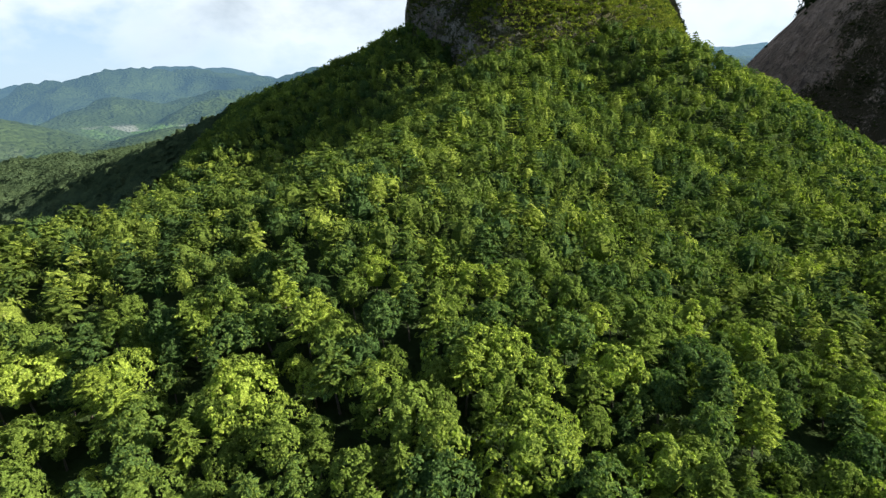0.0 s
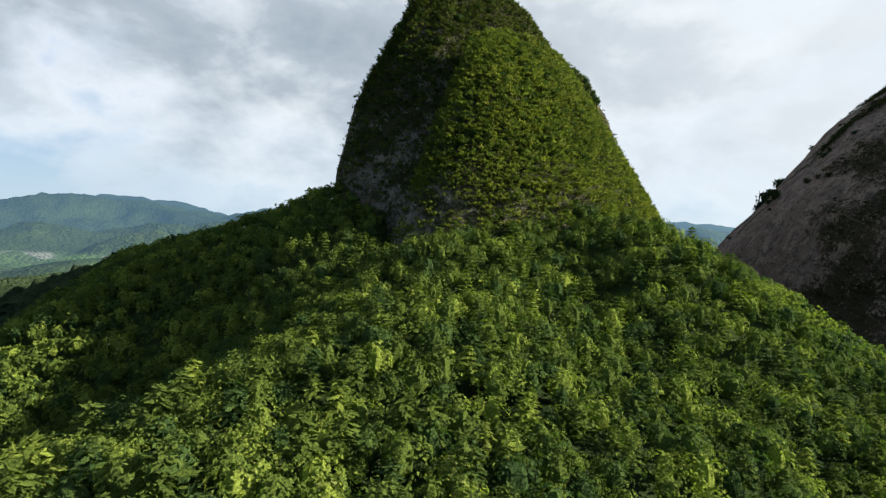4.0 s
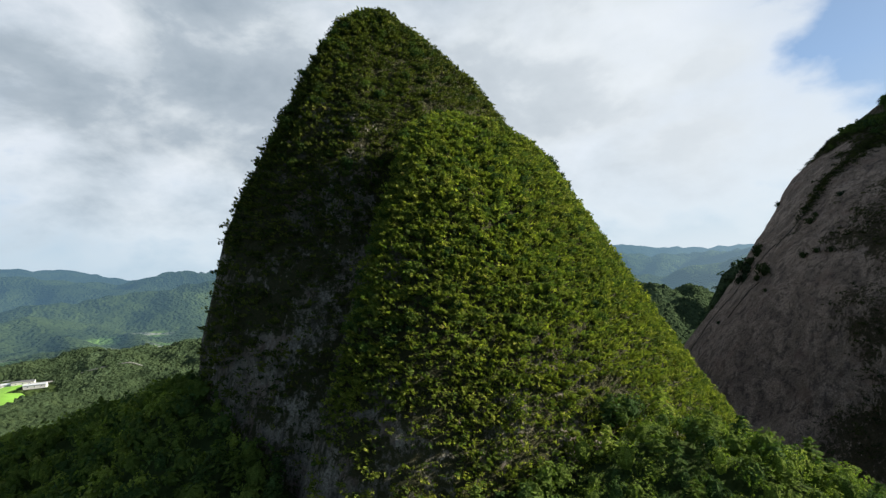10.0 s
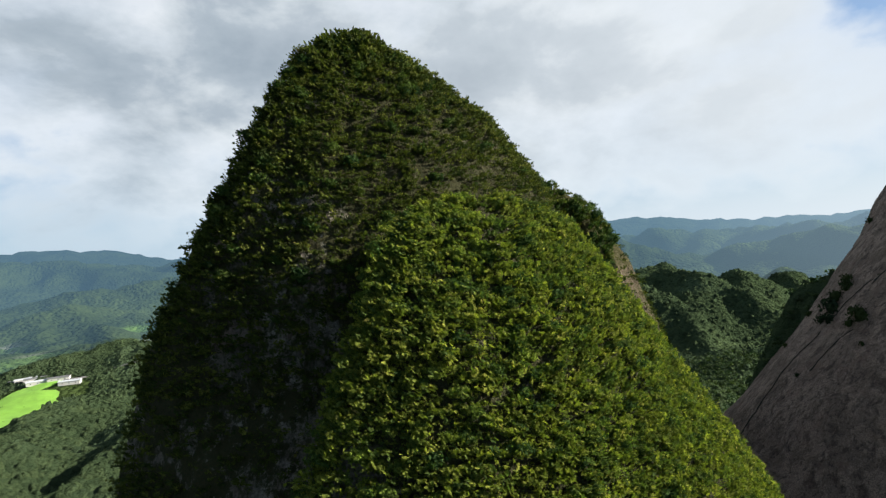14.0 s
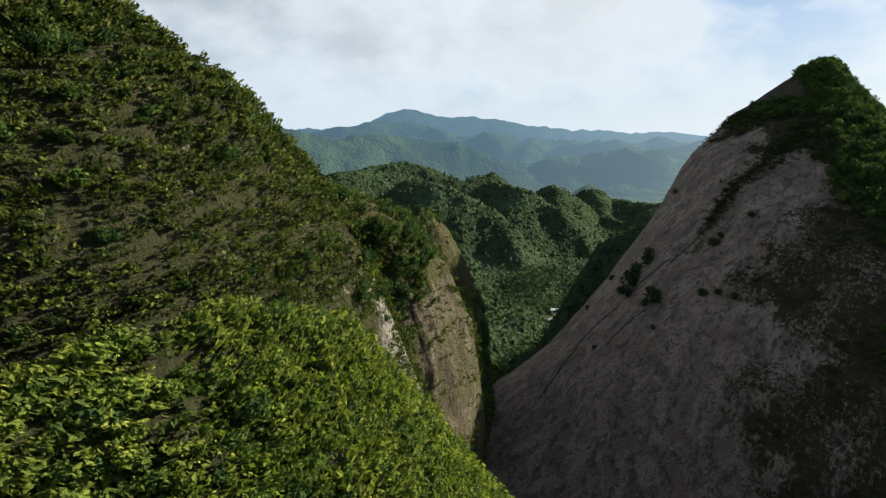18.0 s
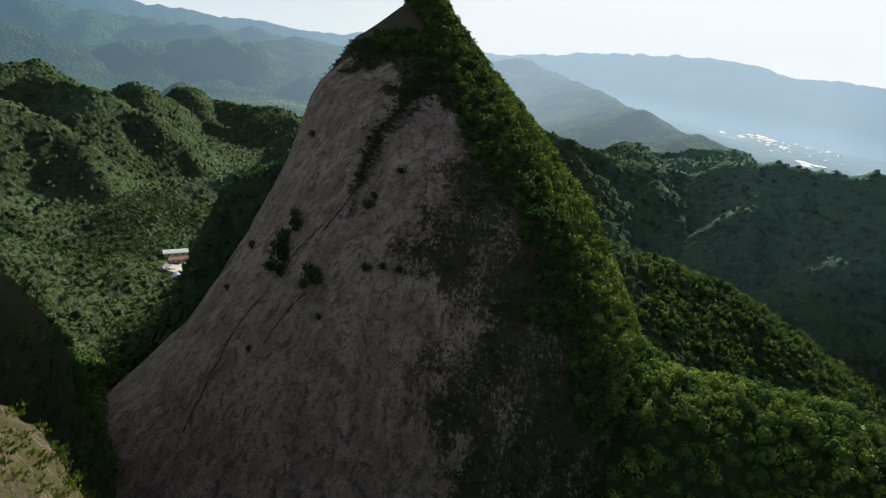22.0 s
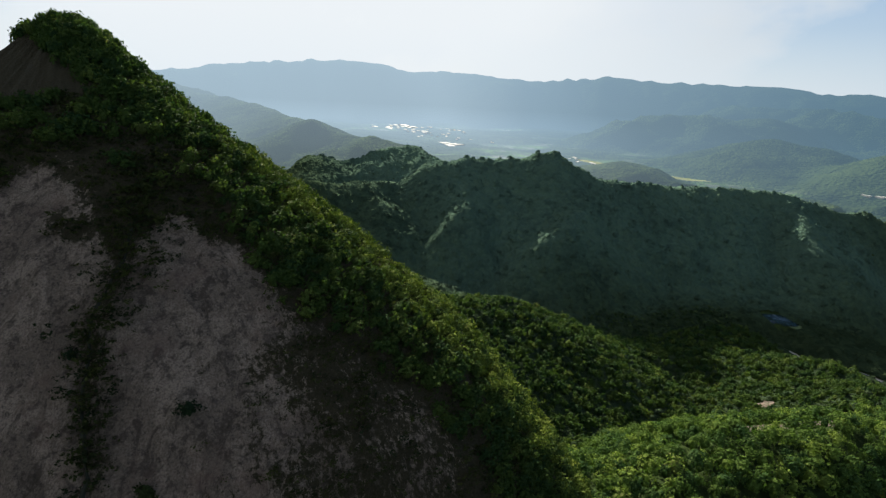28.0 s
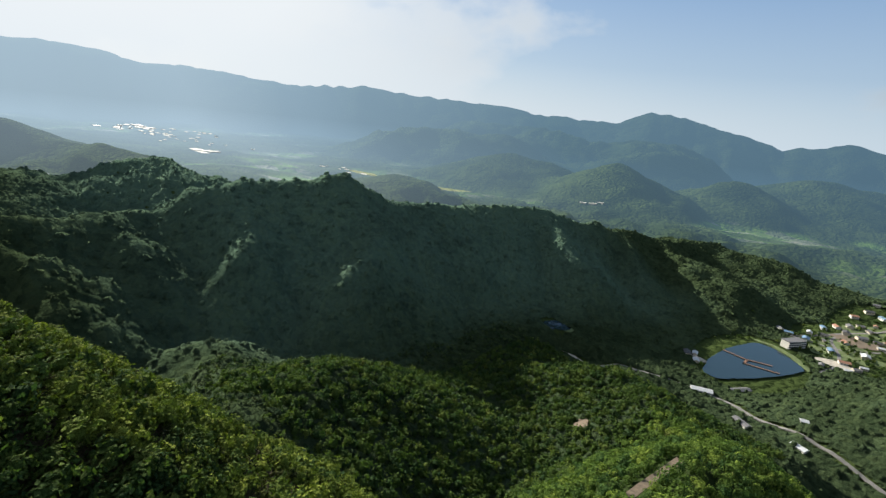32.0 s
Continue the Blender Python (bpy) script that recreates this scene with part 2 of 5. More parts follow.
ROCK_BARE = rock_material("bare_conglomerate", (0.188, 0.140, 0.107), (0.342, 0.260, 0.202), (0.062, 0.049, 0.038), (0.034, 0.034, 0.015), (0.078, 0.060, 0.034), 0.56, 1.2, 0.3, 0.85)


def woods_material(name, broad, haze_tint):
    """The closed canopy of far woods: rounded crowns side by side, each with its tint, mottled by leaf masses; haze is
    painted in blue-green.
    """
    m, t, out, at = material(name)
    crowns = t.nodes.new("ShaderNodeTexVoronoi")
    crowns.inputs["Scale"].default_value = 0.19
    wob = node(t, "ShaderNodeTexNoise", Scale=0.3, Detail=3.0)
    link(t, at, wob.inputs["Vector"])
    shift = t.nodes.new("ShaderNodeVectorMath")
    shift.operation = "MULTIPLY_ADD"
    link(t, wob.outputs["Color"], shift.inputs[0])
    shift.inputs[1].default_value = (3.5, 3.5, 3.5)
    link(t, at, shift.inputs[2])
    link(t, shift.outputs[0], crowns.inputs["Vector"])
    mass = noise_tex(t, at, 0.8, 6, 0.72)
    stand = noise_tex(t, at, 0.011, 5, 0.62)
    each = t.nodes.new("ShaderNodeSeparateColor")
    link(t, crowns.outputs["Color"], each.inputs[0])
    tone = calc(t, "ADD", calc(t, "MULTIPLY_ADD", each.outputs[0], 0.30, calc(t, "MULTIPLY", mass, 0.45)), calc(t, "MULTIPLY_ADD", stand, 0.8, -0.33))
    d = node(t, "ShaderNodeBsdfDiffuse")
    haze_attr = t.nodes.new("ShaderNodeAttribute")
    haze_attr.attribute_name = "haze_tint"
    mix = calc(t, "MULTIPLY_ADD", calc(t, "SUBTRACT", stand, 0.5), 0.9, haze_attr.outputs["Fac"], clamp=True)
    green, blue_green = (ramp(t, tone, list(zip((0.15, 0.42, 0.75), kind))) for kind in (broad, haze_tint))
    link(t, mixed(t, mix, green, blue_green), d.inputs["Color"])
    bump = node(t, "ShaderNodeBump", Strength=1.0, Distance=4.5)
    link(t, calc(t, "MULTIPLY_ADD", mass, 0.45, calc(t, "MULTIPLY", crowns.outputs["Distance"], -0.75)), bump.inputs["Height"])
    link(t, bump.outputs[0], d.inputs["Normal"])
    link(t, d.outputs[0], out.inputs["Surface"])
    return m


# Second set of tones: lighter blue-green painted in place of haze.
WOODS = woods_material("hazed_woods", ((0.020, 0.032, 0.016), (0.035, 0.053, 0.026), (0.056, 0.078, 0.034)), ((0.056, 0.094, 0.074), (0.080, 0.132, 0.096), (0.092, 0.142, 0.092)))


def forest_floor(name, far):
    """Undergrowth and distant woods. The far sheet is backdrop: its haze is a painted glow growing with distance."""
    m, t, out, at = material(name)
    crowns = t.nodes.new("ShaderNodeTexVoronoi")
    crowns.inputs["Scale"].default_value = 0.11
    link(t, at, crowns.inputs["Vector"])
    broad = noise_tex(t, at, 0.006, 6, 0.6)
    fine = noise_tex(t, at, 0.35, 6, 0.7)
    col = mixed(t, ramp(t, broad, [(0.32, 0.0), (0.66, 1.0)]), (0.022, 0.038, 0.015), (0.065, 0.095, 0.030))
    col = mixed(t, calc(t, "MULTIPLY", fine, 0.5), col, (0.020, 0.026, 0.010))
    if far:
        a = t.nodes.new("ShaderNodeAttribute")
        a.attribute_name = "tilled"
        plots = t.nodes.new("ShaderNodeTexVoronoi")
        plots.inputs["Scale"].default_value = 0.012
        link(t, stretched(t, at, 1, 2.2, 0.01), plots.inputs["Vector"])
        plot = ramp(t, plots.outputs["Color"], [(0.0, (0.08, 0.14, 0.04)), (0.45, (0.15, 0.26, 0.05)), (0.6, (0.09, 0.13, 0.06)), (0.85, (0.36, 0.36, 0.32)), (1.0, (0.11, 0.17, 0.05))])
        col = mixed(t, a.outputs["Fac"], col, plot)
    bump = node(t, "ShaderNodeBump", Strength=1.0, Distance=5.0)
    link(t, calc(t, "SUBTRACT", calc(t, "MULTIPLY", fine, 0.4), crowns.outputs["Distance"]), bump.inputs["Height"])
    p = node(t, "ShaderNodeBsdfDiffuse")
    link(t, col, p.inputs["Color"])
    link(t, bump.outputs[0], p.inputs["Normal"])
    if not far:
        link(t, p.outputs[0], out.inputs["Surface"])
        return m
    gullies = node(t, "ShaderNodeBump", Strength=1.0, Distance=90.0)
    link(t, noise_tex(t, at, 0.0045, 5, 0.55, 0.4), gullies.inputs["Height"])
    link(t, gullies.outputs[0], bump.inputs["Normal"])
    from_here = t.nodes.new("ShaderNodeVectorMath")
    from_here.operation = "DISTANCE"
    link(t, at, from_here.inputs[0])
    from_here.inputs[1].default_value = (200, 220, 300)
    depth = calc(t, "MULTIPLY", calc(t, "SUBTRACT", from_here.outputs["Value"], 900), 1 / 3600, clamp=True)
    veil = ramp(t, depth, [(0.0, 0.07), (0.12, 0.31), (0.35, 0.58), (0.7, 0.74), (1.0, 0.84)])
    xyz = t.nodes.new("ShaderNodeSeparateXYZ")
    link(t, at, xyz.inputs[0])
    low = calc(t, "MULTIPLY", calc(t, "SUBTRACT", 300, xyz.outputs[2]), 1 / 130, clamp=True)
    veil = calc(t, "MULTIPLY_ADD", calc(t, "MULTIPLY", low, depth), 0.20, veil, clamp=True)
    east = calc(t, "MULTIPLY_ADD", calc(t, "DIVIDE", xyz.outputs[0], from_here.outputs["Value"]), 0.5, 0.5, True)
    # Emission in place of haze, palest toward the sun.
    haze_glow = node(t, "ShaderNodeEmission", Strength=0.82)
    link(t, ramp(t, east, [(0.0, (0.070, 0.135, 0.200)), (0.55, (0.070, 0.130, 0.185)), (0.8, (0.100, 0.175, 0.238)), (0.93, (0.18, 0.27, 0.345)), (0.97, (0.235, 0.335, 0.42)), (1.0, (0.31, 0.415, 0.50))]), haze_glow.inputs["Color"])
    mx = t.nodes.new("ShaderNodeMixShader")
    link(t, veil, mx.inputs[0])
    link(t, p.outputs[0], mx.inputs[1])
    link(t, haze_glow.outputs[0], mx.inputs[2])
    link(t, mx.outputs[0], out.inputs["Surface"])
    return m


FLOOR = forest_floor("forest_floor", False)
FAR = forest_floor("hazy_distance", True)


def plain(name, colour, rough=0.8, vary=0.25, scale=0.6, metal=0.0):
    m, t, out, at = material(name)
    n = noise_tex(t, at, scale, 6, 0.65)
    p = node(t, "ShaderNodeBsdfPrincipled", Roughness=rough, Metallic=metal)
    lo, hi = (tuple(c * (1 - vary) for c in colour), tuple(min(1, c * (1 + vary)) for c in colour))
    link(t, ramp(t, n, [(0.3, lo), (0.7, hi)]), p.inputs["Base Color"])
    link(t, p.outputs[0], out.inputs["Surface"])
    return m


# ---- building blocks ----
def mesh_np(name, verts, faces, mat, attrs=None, smooth=False):
    """A mesh from arrays; faces: arrays of one width each."""
    me = bpy.data.meshes.new(name)
    faces = [np.asarray(f, np.int32) for f in (faces if isinstance(faces, list) else [faces]) if len(f)]
    loops = np.concatenate([f.ravel() for f in faces])
    starts, at = [], 0
    for f in faces:
        starts.append(at + np.arange(len(f), dtype=np.int32) * f.shape[1])
        at += f.size
    starts = np.concatenate(starts).astype(np.int32)
    me.vertices.add(len(verts))
    me.vertices.foreach_set("co", np.ascontiguousarray(verts, np.float32).ravel())
    me.loops.add(len(loops))
    me.loops.foreach_set("vertex_index", loops)
    me.polygons.add(len(starts))
    me.polygons.foreach_set("loop_start", starts)
    me.polygons.foreach_set("use_smooth", np.full(len(starts), smooth))
    for key, values in (attrs or {}).items():
        a = me.attributes.new(key, "FLOAT", "POINT")
        a.data.foreach_set("value", np.ascontiguousarray(values, np.float32))
    me.update(calc_edges=True)
    me.materials.append(mat)
    return me


def lattice(u, v, n):
    """Value noise at the points (u, v)."""
    i, j = np.floor(u).astype(np.int64), np.floor(v).astype(np.int64)
    f, g = u - i, v - j
    f, g = f * f * (3 - 2 * f), g * g * (3 - 2 * g)

    def h(a, b):
        k = (a * 374761393 + b * 668265263 + n * 974711) & 0x7FFFFFFF
        k = ((k ^ (k >> 13)) * 1274126177) & 0x7FFFFFFF
        return ((k ^ (k >> 16)) & 0xFFFF) / 65535.0

    return (h(i, j) * (1 - f) + h(i + 1, j) * f) * (1 - g) + (h(i, j + 1) * (1 - f) + h(i + 1, j + 1) * f) * g


def fbm(u, v, n=0, octaves=5, gain=0.5):
    total, amp, norm = 0, 1.0, 0
    for k in range(octaves):
        total = total + amp * (lattice(u * 2 ** k, v * 2 ** k, n + k) * 2 - 1)
        norm += amp
        amp *= gain
    return total / norm


# ---- the lie of the land ----
# crest lines of the wooded ridges (x, y, ground height), with the fall of their sides and the width of their tops
RIDGES = [
    (0.26, 14, [(-230, 50, 195), (-80, 86, 223), (-18, 105, 231), (10, 165, 241)]),
    (0.55, 10, [(10, 165, 241), (25, 200, 256), (40, 226, 270)]),
    (0.28, 16, [(-18, 105, 230), (-2, 30, 213), (0, -60, 198), (-10, -160, 180)]),
    (0.60, 10, [(-12, 256, 276), (-44, 278, 266), (-83, 300, 253), (-135, 330, 240), (-221, 380, 213), (-330, 440, 190), (-420, 500, 165)]),
    (0.68, 8, [(66, 222, 268), (80, 206, 263), (95, 204, 255), (112, 205, 246), (131, 205, 235), (160, 205, 213), (190, 205, 192)]),
    (1.05, 24, [(290, 240, 274), (262, 200, 265), (275, 134, 262), (272, 73, 256), (268, 25, 240), (264, -11, 222), (262, -80, 192), (250, -140, 164)]),
    (0.50, 12, [(262, 20, 228), (320, -40, 212), (380, -90, 196), (425, -125, 170)]),
    (0.50, 12, [(400, 250, 272), (455, 150, 241), (476, 68, 194), (460, -10, 177), (440, -80, 174), (448, -150, 154)]),
    (0.55, 14, [(440, 190, 245), (560, 165, 214), (640, 150, 189), (690, 135, 172)]),
    (0.92, 12, [(690, 470, 268), (735, 385, 300), (745, 322, 291), (760, 260, 274), (790, 190, 264), (820, 132, 262), (806, 88, 289), (775, 10, 299), (735, -60, 307), (726, -88, 295), (716, -112, 280), (698, -248, 272), (672, -388, 266), (650, -440, 258), (628, -493, 240), (600, -600, 214), (560, -760, 178)]),
    (1.10, 6, [(742, -44, 311), (734, -62, 312)]),
    (0.95, 13, [(716, -112, 281), (700, -100, 275), (660, -62, 254), (612, 0, 238), (604, 20, 214), (592, 48, 180)]),
    (2.40, 4, [(318, 392, 306), (300, 400, 300), (290, 418, 288), (284, 424, 268)]),
    (0.85, 13, [(790, 40, 298), (740, 60, 268), (690, 100, 246), (676, 118, 205)]),
    (0.80, 13, [(752, 290, 280), (700, 250, 256), (650, 235, 236), (620, 230, 195)]),
    (0.80, 13, [(738, 370, 296), (690, 340, 268), (640, 320, 244), (600, 310, 205)]),
    (0.85, 13, [(792, 185, 263), (745, 170, 250), (700, 168, 236), (680, 172, 196)]),
    (0.80, 6, [(690, -300, 270), (630, -262, 226), (575, -236, 178)]),
    (0.85, 13, [(664, -410, 264), (618, -376, 240), (572, -340, 222), (540, -318, 176)]),
    (0.80, 6, [(612, -560, 225), (560, -520, 208), (510, -490, 186), (480, -480, 155)]),
    # wooded domes round the temple valley
    (0.80, 14, [(330, 1120, 266), (470, 1130, 278), (540, 1080, 258), (600, 1000, 240)]),
    (0.78, 12, [(400, 960, 268), (430, 920, 264), (456, 882, 250), (485, 800, 212), (475, 735, 182)]),
    (0.80, 9, [(560, 960, 262), (585, 880, 256), (612, 838, 232), (632, 806, 206), (622, 745, 178)]),
    (0.95, 22, [(752, 1000, 240), (738, 975, 238)]),
    (0.60, 18, [(973, 1042, 193), (941, 929, 213), (932, 861, 216), (900, 760, 200), (800, 680, 178)]),
    (0.62, 12, [(700, 1000, 214), (690, 880, 190), (670, 790, 172)]),
    (0.62, 12, [(620, 640, 205), (560, 690, 190), (520, 720, 172)]),
    (0.90, 16, [(690, 1130, 244), (640, 1150, 240)]),
    (0.80, 20, [(930, 1080, 222), (880, 980, 196), (820, 880, 165)]),
    (0.75, 18, [(205, 640, 258), (262, 590, 222), (322, 560, 190), (372, 590, 168)]),
    (0.80, 16, [(250, 800, 240), (320, 770, 215), (390, 715, 180)]),
    (0.85, 14, [(138, 420, 262), (190, 520, 230), (230, 560, 215)]),
    (0.70, 12, [(330, 420, 235), (400, 500, 190), (460, 560, 175)]),
    # the low wooded hill between road and reservoir
    (0.42, 14, [(60, -280, 204), (120, -290, 198), (190, -300, 196), (240, -310, 183), (285, -318, 166), (312, -313, 150)]),
    # wooded spur before the rice fields
    (0.45, 22, [(-300, 560, 190), (-296, 644, 182), (-291, 730, 182), (-285, 812, 179), (-248, 890, 163)]),
    (0.40, 16, [(-160, 640, 176), (-190, 720, 172), (-200, 800, 160)]),
    (0.40, 25, [(60, -520, 182), (150, -600, 178), (100, -760, 190)]),
]
FLATS = [(350, -400, 141, 150), (400, 570, 166, 110), (-390, 880, 150, 260), (150, 290, 168, 70), (180, 360, 168, 60), (175, 225, 172, 60), (2000, -400, 186, 900),
         (3200, -500, 186, 900), (700, 900, 165, 200), (-600, 0, 140, 300), (1000, -1000, 178, 500), (300, -200, 146, 70), (210, -190, 146, 60),
         (0, -120, 180, 120), (560, 0, 172, 110), (700, 500, 175, 200), (-300, -600, 150, 500), (-1500, 1500, 150, 800), (300, 2500, 190, 900), (250, -640, 142, 130)]
SKYLINE = [(-180, 1.3), (-120, 1.6), (-60, 1.6), (-40, 1.0), (-35.7, 2.1), (-31.5, 2.5), (-28.5, 2.35), (-25.6, 2.25), (-21.5, 1.4), (-18, 1.1), (-11, 0.6), (0, 0.25), (11, 0.35), (18, 0.35), (21, 1.75),
           (23.5, 2.55), (27, 1.85), (33, 1.35), (38, 0.75), (44.5, 0.3), (53, 0.35), (57, 0.0), (60.5, 0.3), (64, 0.85), (70, 0.5), (77, 0.45), (80, 1.0), (84, 1.6), (90, 2.35), (95, 2.8), (100.5, 3.0),
           (104.7, 2.3), (110.5, 2.5), (118.7, 1.9), (125.5, 2.6), (131, 2.35), (136, 2.4), (138, 2.2), (149, 1.6), (153, 1.8), (156, 3.1), (160, 2.8), (168, 0.8), (173, 1.8), (177, 1.0), (180, 1.3)]
# crest lines of the wooded hills in the middle distance
HILLS = [
    [(2900, 700, 330), (2400, 800, 300), (2000, 900, 270), (1500, 1000, 225)],
    [(2400, -2300, 330), (1700, -2200, 330), (1200, -2400, 320)],
    [(2100, -1300, 260), (1900, -1500, 280), (1700, -1800, 270)],
    [(-900, 1500, 235), (-620, 1700, 240), (-350, 1900, 250), (-100, 2000, 265)],
    [(-560, 1150, 185), (-380, 1120, 192), (-220, 1120, 185)],
    [(-1500, 2300, 330), (-1000, 2500, 300), (-400, 2600, 300), (200, 2700, 300)],
    [(-1300, 1100, 230), (-900, 1000, 215)],
    [(300, 1900, 270), (800, 1800, 255), (1100, 1600, 240)],
    [(900, 2500, 320), (1500, 2100, 310), (2000, 1700, 300)],
    [(1500, 1300, 250), (1300, 1500, 260)],
]
# nearer hills beyond the valley, crest lines placed to fit the camera's view
CRESTS = [
    (0.45, 14, [(-900, 1330, 160), (-787, 1409, 184), (-731, 1423, 207), (-681, 1454, 238), (-645, 1496, 250), (-598, 1583, 232), (-520, 1656, 212), (-420, 1720, 200)]),
    (0.50, 8, [(-681, 1454, 236), (-610, 1340, 205), (-560, 1240, 184), (-500, 1140, 162)]),
    (0.50, 8, [(-645, 1496, 248), (-540, 1400, 215), (-450, 1270, 190), (-380, 1160, 164)]),
    (0.50, 8, [(-560, 1610, 220), (-450, 1480, 204), (-340, 1330, 190), (-270, 1200, 166)]),
    (0.40, 30, [(-986, 2218, 214), (-853, 2170, 233), (-738, 2164, 248), (-614, 2258, 242), (-400, 2300, 236)]),
    (0.36, 20, [(1220, 1573, 205), (1357, 1520, 268), (1517, 1422, 295), (1715, 1325, 348), (1950, 1200, 330)]),
    (0.36, 20, [(635, 2432, 300), (838, 2370, 316), (1069, 2272, 310), (1206, 2081, 275), (1345, 1988, 258), (1550, 1820, 262)]),
    (0.40, 16, [(838, 2370, 314), (760, 2100, 262), (700, 1850, 226), (680, 1650, 200)]),
    (0.40, 16, [(1069, 2272, 308), (1010, 2000, 250), (1000, 1750, 215)]),
    (0.42, 18, [(2666, 721, 362), (2487, 557, 340), (2269, 407, 334), (1950, 264, 300), (1680, 200, 287), (1585, 177, 302), (1540, 150, 283), (1467, 106, 268), (1370, 26, 274), (1186, -66, 243), (1080, -120, 212)]),
    (0.40, 16, [(1470, 106, 266), (1300, 190, 232), (1150, 250, 215)]),
    (0.35, 40, [(1480, -1130, 212), (1363, -1230, 294), (1242, -1312, 281), (1160, -1360, 236)]),
    (0.45, 30, [(1085, -1173, 250), (1000, -1220, 287), (935, -1250, 310), (860, -1290, 283), (763, -1317, 228)]),
    (0.45, 35, [(760, -1530, 262), (662, -1552, 300), (600, -1565, 262), (540, -1580, 220)]),
    (0.35, 30, [(1290, -480, 222), (1216, -554, 243), (1150, -640, 200)]),
    (0.30, 40, [(500, -1900, 320), (300, -2100, 300), (100, -2000, 280)]),
    (0.30, 30, [(420, -1050, 190), (300, -1150, 205), (180, -1100, 195)]),
]


def crest_height(x, y, slope, top, pts):
    best = np.full(x.shape, -1e9)
    for (x0, y0, z0), (x1, y1, z1) in zip(pts, pts[1:]):
        ex, ey = x1 - x0, y1 - y0
        s = np.clip(((x - x0) * ex + (y - y0) * ey) / (ex * ex + ey * ey), 0, 1)
        d = np.hypot(x - x0 - s * ex, y - y0 - s * ey)
        best = np.maximum(best, z0 + s * (z1 - z0) - slope * (np.sqrt(d * d + top * top) - top))
    return best


def soft_max(a, b, k):
    h = np.clip(0.5 + 0.5 * (a - b) / k, 0, 1)
    return b * (1 - h) + a * h + k * h * (1 - h)


def land(x, y):
    """Height of the ground at x, y (arrays)."""
    x, y = np.asarray(x, float), np.asarray(y, float)
    num, den = np.zeros(x.shape), np.zeros(x.shape)
    for fx, fy, fz, reach in FLATS:
        w = 1 / (((x - fx) ** 2 + (y - fy) ** 2) / reach ** 2 + 0.15) ** 2
        num, den = num + w * fz, den + w
    h = num / den
    r = np.hypot(x - 200, y - 220)
    rough = np.clip((r - 900) / 600, 0, 1)
    wx, wy = x + 14 * fbm(x / 70, y / 70, 31, 3) * (r > 330), y + 14 * fbm(x / 70, y / 70, 37, 3) * (r > 330)
    for slope, top, pts in RIDGES:
        h = soft_max(crest_height(wx, wy, slope, top, pts), h, 8)
    if np.any(r > 700):
        wx, wy = x + 140 * fbm(x / 420, y / 420, 5, 4), y + 140 * fbm(x / 420, y / 420, 9, 4)
        far = np.full(x.shape, -1e9)
        for pts in HILLS:
            far = np.maximum(far, crest_height(wx, wy, 0.33, 60, pts))
        vale = np.clip(-crest_height(x, y, 1.0, 1.0, [(1100, -780, 0), (1650, -640, 0), (2050, -420, 0), (3100, -540, 0), (4500, -400, 0)]) / 200 - 0.6, 0, 1)
        h = soft_max(np.where(vale > 0, far, h), h, 20)
        ridged = 1 - np.abs(fbm(x / 520, y / 520, 3, 6, 0.55)) * 2.6
        h = h + rough * vale * (np.clip(h - 192, 0, 70) * 0.9 + 14) * np.clip(ridged, -0.6, 1)
        for slope, top, pts in CRESTS:
            crag = crest_height(x + 30 * fbm(x / 130, y / 130, 44, 4), y + 30 * fbm(x / 130, y / 130, 47, 4), slope, top, pts)
            h = soft_max(crag + 10 * fbm(x / 90, y / 90, 49, 4) * np.clip(1 - (h - crag) / 60, 0, 1), h, 14)
        az = np.degrees(np.arctan2(x - 120, y - 250))
        el = np.interp(az, [a for a, _ in SKYLINE], [e for _, e in SKYLINE]) + 0.20 * fbm(az / 2.2, az * 0, 13, 4) + 0.22 * fbm(az / 0.8, az * 0, 14, 4)
        peak = np.interp(az, [-60, 15, 30, 75], [296, 300, 345, 375]) + np.tan(np.radians(el)) * 4250
        rise = np.clip(1 - np.abs(r - 4250) / (1000 + 250 * fbm(az / 6, r * 0, 21, 4)), 0, 1)
        rise = rise * rise * (3 - 2 * rise)
        ribs = 1 + 0.85 * (1 - rise) * fbm(az / 2.6, r / 600, 23, 6, 0.6)
        h = np.where(r > 2600, np.maximum(h, 170 + (peak - 170) * rise * ribs), h)
    h = h + 1.6 * fbm(x / 24, y / 24, 2, 4) + 4.0 * fbm(x / 75, y / 75, 8, 3) * np.clip((r - 280) / 200, 0, 1)
    gully = np.clip((x - 540) / 60, 0, 1) * np.clip((272 - h) / 30, 0, 1) * np.clip((h - 172) / 25, 0, 1) * np.clip((1250 - r) / 150, 0, 1) * np.clip((620 - y) / 100, 0, 1)
    h = h + gully * (11 * (1 - 2.6 * np.abs(fbm(x / 120 + y / 260, y / 62, 77, 5))) - 2)
    # hollow west of the first peak's forest ridge
    h = h - 20 * np.exp(-((x + 55) / 30) ** 2 - ((y - 192) / 58) ** 2)
    # folded valley floors to the north and west
    folds = np.clip((y - 590) / 90, 0, 1) * np.clip((1250 - r) / 150, 0, 1) * np.clip((240 - h) / 30, 0, 1) * np.clip((x + 130) / 60, 0, 1)
    h = h + folds * (16 * (1 - 3.0 * np.abs(fbm(x / 230, y / 230, 73, 3))) - 2)
    west = np.clip((-130 - x) / 60, 0, 1) * np.clip((y - 450) / 80, 0, 1) * np.clip((1250 - r) / 150, 0, 1) * np.clip((np.hypot((x + 400) / 95, (y - 905) / 120) - 1) / 0.4, 0, 1)
